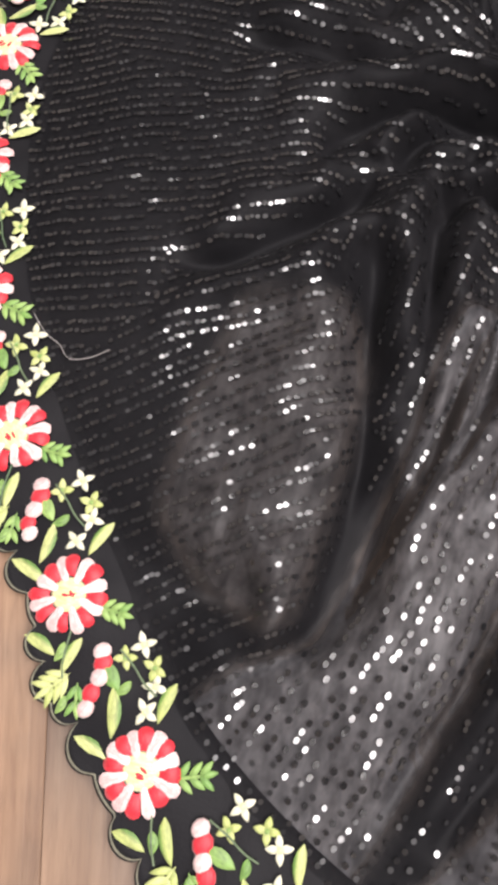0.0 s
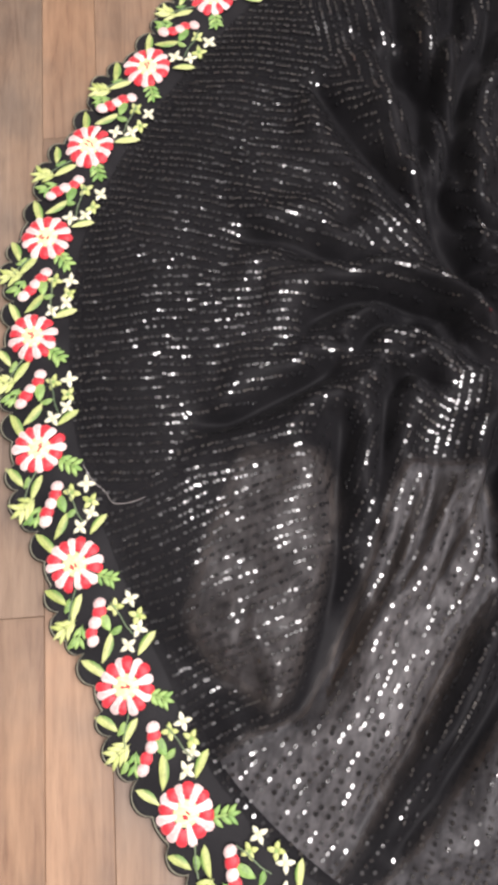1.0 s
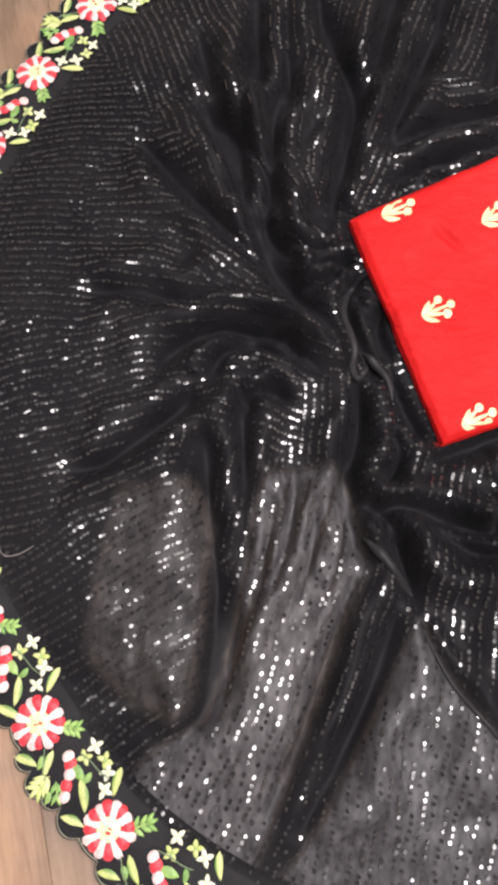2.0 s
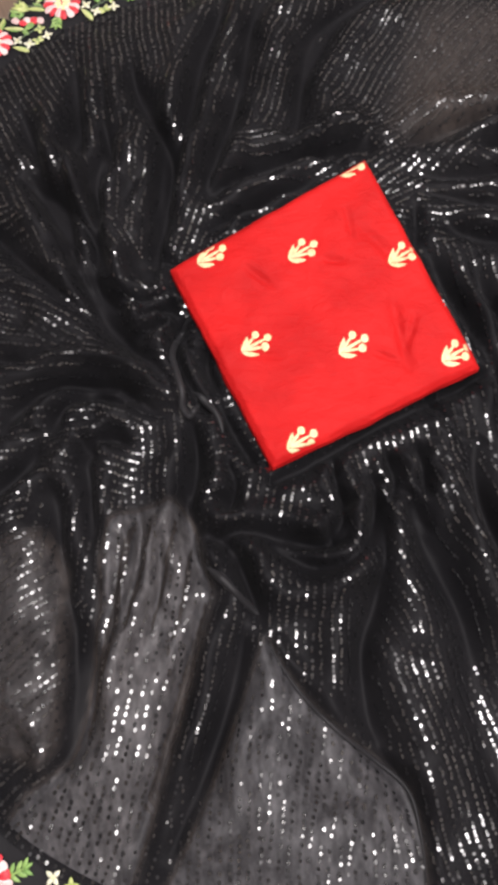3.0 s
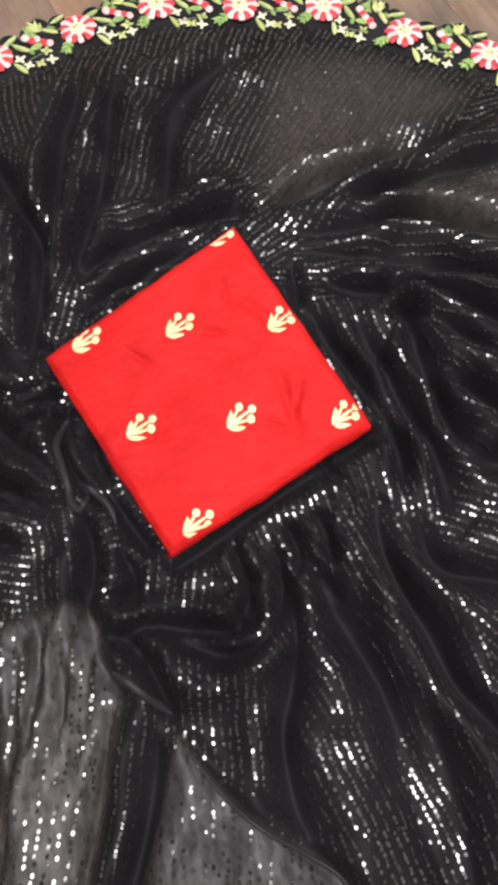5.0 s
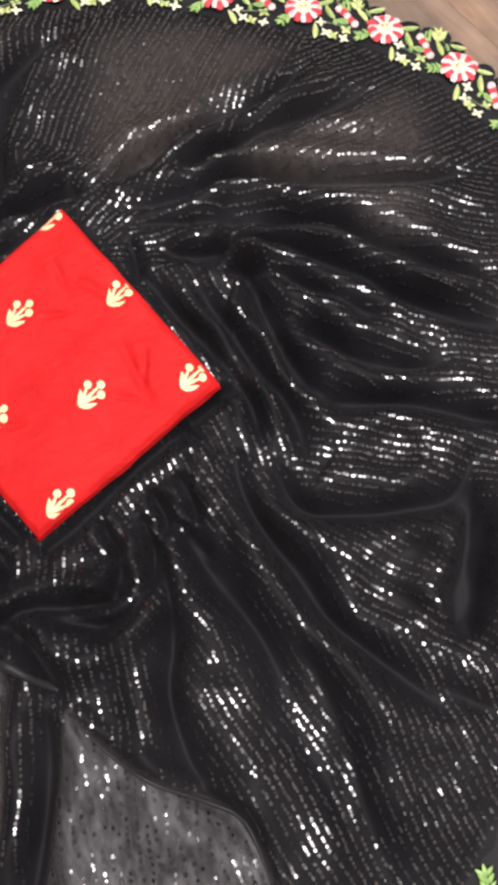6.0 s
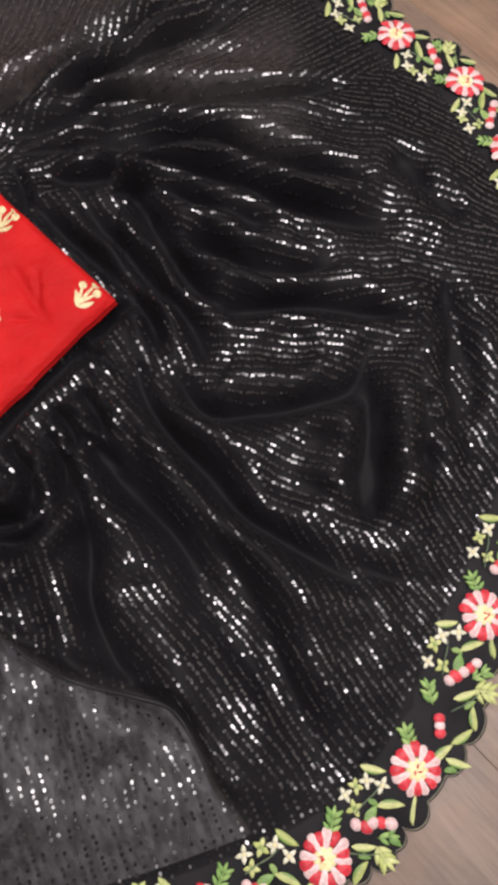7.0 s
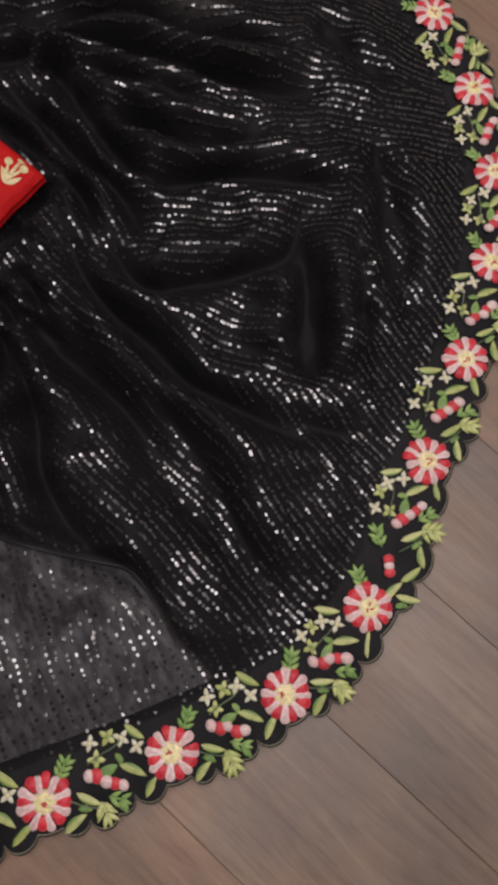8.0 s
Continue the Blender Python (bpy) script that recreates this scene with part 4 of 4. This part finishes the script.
for n in range(len(FLOWERS)):
    flower = placed("flower", CENTRE_MESH, saree, border_frame(n, 0, 0) @ Matrix.Rotation(rng.uniform(0, 6.28), 4, "Z") @ Matrix.Scale(1.2, 4), "red and white striped embroidered flower with cream middle")
    for k in range(16):
        m = Matrix.Rotation(2 * math.pi * k / 16 + rng.normal(0, 0.045), 4, "Z") @ Matrix.Diagonal((rng.uniform(0.84, 1.1), rng.uniform(0.9, 1.05), rng.uniform(0.9, 1.1), 1))
        placed("petal", PETALS[k % 2], flower, m)
    for k in range(3):
        placed("stitch", STITCH, flower, Matrix.Translation((rng.uniform(-0.003, 0.003), rng.uniform(-0.003, 0.003), 0.0023)) @ Matrix.Rotation(rng.uniform(0, 3), 4, "Z"))
    late = 0.0495 if n == SEAM else 0.0
    for setter, along, outwards, way in REPEAT:
        m = border_frame(n, along + late + rng.normal(0, 0.0008), outwards + rng.normal(0, 0.0008))
        setter(m @ spin(way + rng.normal(0, 6)) @ Matrix.Scale(rng.uniform(1.0, 1.15), 4))
    for me in (STEM_A, STEM_B):
        placed("stem", me, saree, border_frame(n, late, 0) @ Matrix.Diagonal((1, -1, 1, 1)))
    bud = placed("bud", BUD_WHITE, saree, border_frame(n, late + 0.042, -0.008) @ Matrix.Scale(1.12, 4), "red and white striped embroidered bud")
    for k, me in enumerate((BUD_RED, BUD_WHITE, BUD_RED, BUD_WHITE)):
        placed("bud_segment", me, bud, Matrix.Translation((0.0062 * (k + 1), -0.0042 * (k + 1) + rng.normal(0, 0.0013), 0.0002 * (k % 2))) @ Matrix.Rotation(rng.normal(0.5, 0.3), 4, "Z") @ Matrix.Scale(rng.uniform(0.92, 1.14), 4))
# the cut half bud and leaves where the border's ends meet
extra = placed("bud", BUD_WHITE, saree, border_frame(SEAM, 0.050, 0.0) @ Matrix.Rotation(0.5, 4, "Z"), "cut-off red and white bud at the border seam")
placed("bud_segment", BUD_RED, extra, Matrix.Translation((-0.0068, 0, 0)))
placed("bud_segment", BUD_RED, extra, Matrix.Translation((0.0068, 0, 0)))
for setter, along, outwards, way in ((set_fern, 0.015, -0.014, -50), (LONG, 0.028, 0.014, 20), (MID, 0.030, 0.031, 75), (MID, 0.052, 0.024, 30), (SMALL, 0.020, 0.028, 60)):
    setter(border_frame(SEAM, along, outwards) @ spin(way) @ Matrix.Scale(1.1, 4))


# ---- the folded red piece ----
def piece_uv(x, y):
    u = v = 0.5
    for _ in range(8):
        p = on_piece(u, v)
        du = (CORNERS[1] - CORNERS[0]) * (1 - v) + (CORNERS[2] - CORNERS[3]) * v
        dv = (CORNERS[3] - CORNERS[0]) * (1 - u) + (CORNERS[2] - CORNERS[1]) * u
        ex, ey, det = x - p.x, y - p.y, du.x * dv.y - du.y * dv.x
        u, v = u + (ex * dv.y - ey * dv.x) / det, v + (-ex * du.y + ey * du.x) / det
    return u, v


def piece_top(u, v):
    """The piece's upper face: soft wrinkles and rounded edges."""
    p = on_piece(u, v)
    edge = min(u, 1 - u, v, 1 - v)
    soft = max(0.0, 1 - edge / 0.025)
    p.z -= 0.004 * soft * soft
    p.z += 0.0050 * noise.noise(Vector((u * 3.2, v * 3.2, 4.0))) + 0.0022 * noise.noise(Vector((u * 9, v * 5, 1.0)))
    p.z += 0.0022 * (abs(noise.noise(Vector((u * 2.4 + v, v * 4.5, 8.0)))) + 0.5 * abs(noise.noise(Vector((u * 7, v * 6 - u * 2, 2.0)))))
    for a, b, w, d in (((0.25, 0.83), (0.48, 0.92), 0.026, 0.0018), ((0.62, 0.80), (0.88, 0.72), 0.024, 0.0022), ((0.18, 0.30), (0.30, 0.36), 0.016, 0.0018), ((0.40, 0.30), (0.46, 0.80), 0.045, 0.0008), ((0.70, 0.86), (0.80, 0.76), 0.014, 0.0018), ((0.30, 0.62), (0.36, 0.70), 0.014, 0.0018), ((0.15, 0.82), (0.28, 0.78), 0.014, 0.0014), ((0.76, 0.62), (0.84, 0.70), 0.012, 0.0016), ((0.52, 0.14), (0.60, 0.26), 0.016, 0.0014)):
        dx, dy = b[0] - a[0], b[1] - a[1]
        t = min(1, max(0, ((u - a[0]) * dx + (v - a[1]) * dy) / (dx * dx + dy * dy)))
        far = math.hypot(u - a[0] - t * dx, v - a[1] - t * dy)
        p.z -= 2.6 * d * math.exp(-((far / w) ** 2)) * (0.4 + 0.6 * math.sin(math.pi * t))
    return p


def folded_layer(name, grow, top, thick, label):
    """One folded thickness: its wrinkled face with a rounded edge turned down all round."""
    bm = bmesh.new()
    n = 104
    middle = on_piece(0.5, 0.5)

    def vert(u, v, drop, out):
        p = piece_top(u, v)
        w = Vector((p.x - middle.x, p.y - middle.y, 0)).normalized() * (out + 0.0016 * noise.noise(Vector((u * 8, v * 8, 5.0))) * max(0.0, 1 - min(u, 1 - u, v, 1 - v) / 0.05) + grow * (0.6 + 0.8 * noise.noise(Vector((u * 6, v * 6, top * 300)))))
        return bm.verts.new((p.x + w.x, p.y + w.y, p.z - drop - top))

    grid = [[vert(i / n, j / n, 0, 0) for j in range(n + 1)] for i in range(n + 1)]
    for i in range(n):
        for j in range(n):
            bm.faces.new((grid[i][j], grid[i + 1][j], grid[i + 1][j + 1], grid[i][j + 1]))
    ring = [(i, 0) for i in range(n)] + [(n, j) for j in range(n)] + [(n - i, n) for i in range(n)] + [(0, n - j) for j in range(n)]
    last = [grid[i][j] for i, j in ring]
    for share, out in ((0.25, 0.0022), (0.6, 0.0026), (1.0, 0.0004), (1.02, -0.03)):
        now = [vert(i / n, j / n, thick * share, out) for i, j in ring]
        for k in range(len(ring)):
            bm.faces.new((last[k - 1], last[k], now[k], now[k - 1]))
        last = now
    return part(name, bm, SILK, blouse, label)


blouse = tagged(new("blouse_piece"), "folded bright red silk square with cream motifs on saree", "fabric")
blouse.empty_display_size = 0.1
folded_layer("upper_fold", 0.0, 0.0, 0.0055, "bright red silk with soft wrinkles")
folded_layer("lower_fold", 0.0012, 0.006, 0.0062, "red silk folded edge")


def motif(x, y):
    """A woven spray: two pointed leaves and three round drops on stalks."""

    def lay(name, bm, parent, lift):
        for v in bm.verts:
            u, w = piece_uv(x + v.co.x, y + v.co.y)
            u, w = min(0.992, max(0.008, u)), min(0.992, max(0.008, w))
            p = piece_top(u, w)
            v.co = Vector((p.x, p.y, p.z + lift + v.co.z))
        return part(name, bm, GOLD, parent, "cream woven leaf motif" if name == "motif" else "")

    bm = bmesh.new()
    blade(bm, (-0.0150, -0.0100), (-0.0092, 0.0085), 0.0058, 0.0007, -0.001)
    spray = lay("motif", bm, blouse, 0.0007)
    bm = bmesh.new()
    blade(bm, (-0.0150, -0.0100), (0.0045, -0.0114), 0.0056, 0.0007, -0.0012)
    lay("leaf", bm, spray, 0.0009)
    for px, py, r in ((-0.0002, 0.0106, 0.0042), (0.0132, 0.0074, 0.0043), (0.0106, -0.0032, 0.0045)):
        bm = bmesh.new()
        blade(bm, (-0.0130, -0.0075), (px, py), 0.0033, 0.0006)
        lay("stalk", bm, spray, 0.0008)
        bm = bmesh.new()
        c = bm.verts.new((px, py, 0.0007))
        rim = [bm.verts.new((px + r * math.cos(a * math.pi / 6), py + r * 1.1 * math.sin(a * math.pi / 6), 0)) for a in range(12)]
        for i in range(12):
            bm.faces.new((rim[i - 1], rim[i], c))
        lay("drop", bm, spray, 0.0010)


for x, y in ((0.500, 0.752), (0.603, 0.753), (0.714, 0.744), (0.550, 0.645), (0.656, 0.641), (0.766, 0.629), (0.598, 0.535), (0.661, 0.853)):
    motif(x, y)


# ---- loose threads ----
def thread(points, radius, mat, name, parent=None, label="", category=""):
    line = spline(points, 6)
    bm = bmesh.new()
    rows = []
    for i, p in enumerate(line):
        d = Vector(line[min(i + 1, len(line) - 1)] - line[max(i - 1, 0)]).normalized()
        a = d.cross(Vector((0, 0, 1))).normalized()
        b = a.cross(d)
        rows.append([bm.verts.new(Vector(p) + radius * (a * math.cos(k * math.pi / 2.5) + b * math.sin(k * math.pi / 2.5))) for k in range(5)])
    for r, s in zip(rows, rows[1:]):
        for k in range(5):
            bm.faces.new((r[k - 1], r[k], s[k], s[k - 1]))
    ob = part(name, bm, mat, parent, label)
    if category:
        tagged(ob, category=category)
    return ob


def lying(points, lift):
    return [(x, y, float(height(x, y)) + lift) for x, y in points]


thread(lying([(0.105, 0.372), (0.120, 0.360), (0.134, 0.354), (0.145, 0.346), (0.160, 0.350), (0.173, 0.359)], 0.003), 0.0003, STRAY, "loose_thread", None, "fine pale curled loose thread lying on the saree", "thread")
tip = CORNERS[1]
for k in range(4):
    thread([(tip.x, tip.y, tip.z - 0.014), (tip.x - 0.006 - 0.002 * k, tip.y - 0.004 + 0.002 * k, tip.z - 0.016), (tip.x - 0.013, tip.y - 0.010 + 0.004 * k, tip.z - 0.016)], 0.0003, SILK, "frayed_thread", blouse)

# ---- floor boards: 165 mm wide, running at a slant, with staggered end joints ----
ALONG, ASIDE = Vector((0.357, -0.934, 0)), Vector((0.934, 0.357, 0))
turn = Matrix((ASIDE, ALONG * -1, Vector((0, 0, 1)))).transposed().to_4x4()
JOINTS = {(0.085, 0.19): -0.173, (0.19, 0.25): -0.68, (0.58, 0.745): -1.056}
SEAMS = [(0.25 + 0.165 * k, 0.415 + 0.165 * k) for k in range(-16, 20) if k != -1] + [(0.085, 0.19), (0.19, 0.25)]
for n, (a, b) in enumerate(sorted(SEAMS)):
    first = JOINTS.get((round(a, 3), round(b, 3)), -1.9 + 0.37 * ((n * 7) % 5))
    cuts = [first + 1.22 * k for k in range(-3, 6)]
    for u0, u1 in zip(cuts, cuts[1:]):
        bm = bmesh.new()
        w, l = (b - a) / 2 - 0.00015, (u1 - u0) / 2 - 0.00015
        box(bm, (-w, -l, -0.011), (w, l, 0.0), 0.0005)
        place = Matrix.Translation(ASIDE * ((a + b) / 2) + ALONG * ((u0 + u1) / 2)) @ turn
        back = place.inverted()
        # cut off at the walls
        for at, out in (((X0, 0, 0), (-1, 0, 0)), ((X1, 0, 0), (1, 0, 0)), ((0, Y0, 0), (0, -1, 0)), ((0, Y1, 0), (0, 1, 0))):
            geom = bm.verts[:] + bm.edges[:] + bm.faces[:]
            bmesh.ops.bisect_plane(bm, geom=geom, plane_co=back @ Vector(at), plane_no=back.to_3x3() @ Vector(out), clear_outer=True)
        if len(bm.faces) < 4:
            bm.free()
            continue
        ob = part("plank", bm, WOOD, floor, "", False)
        ob.matrix_basis = place
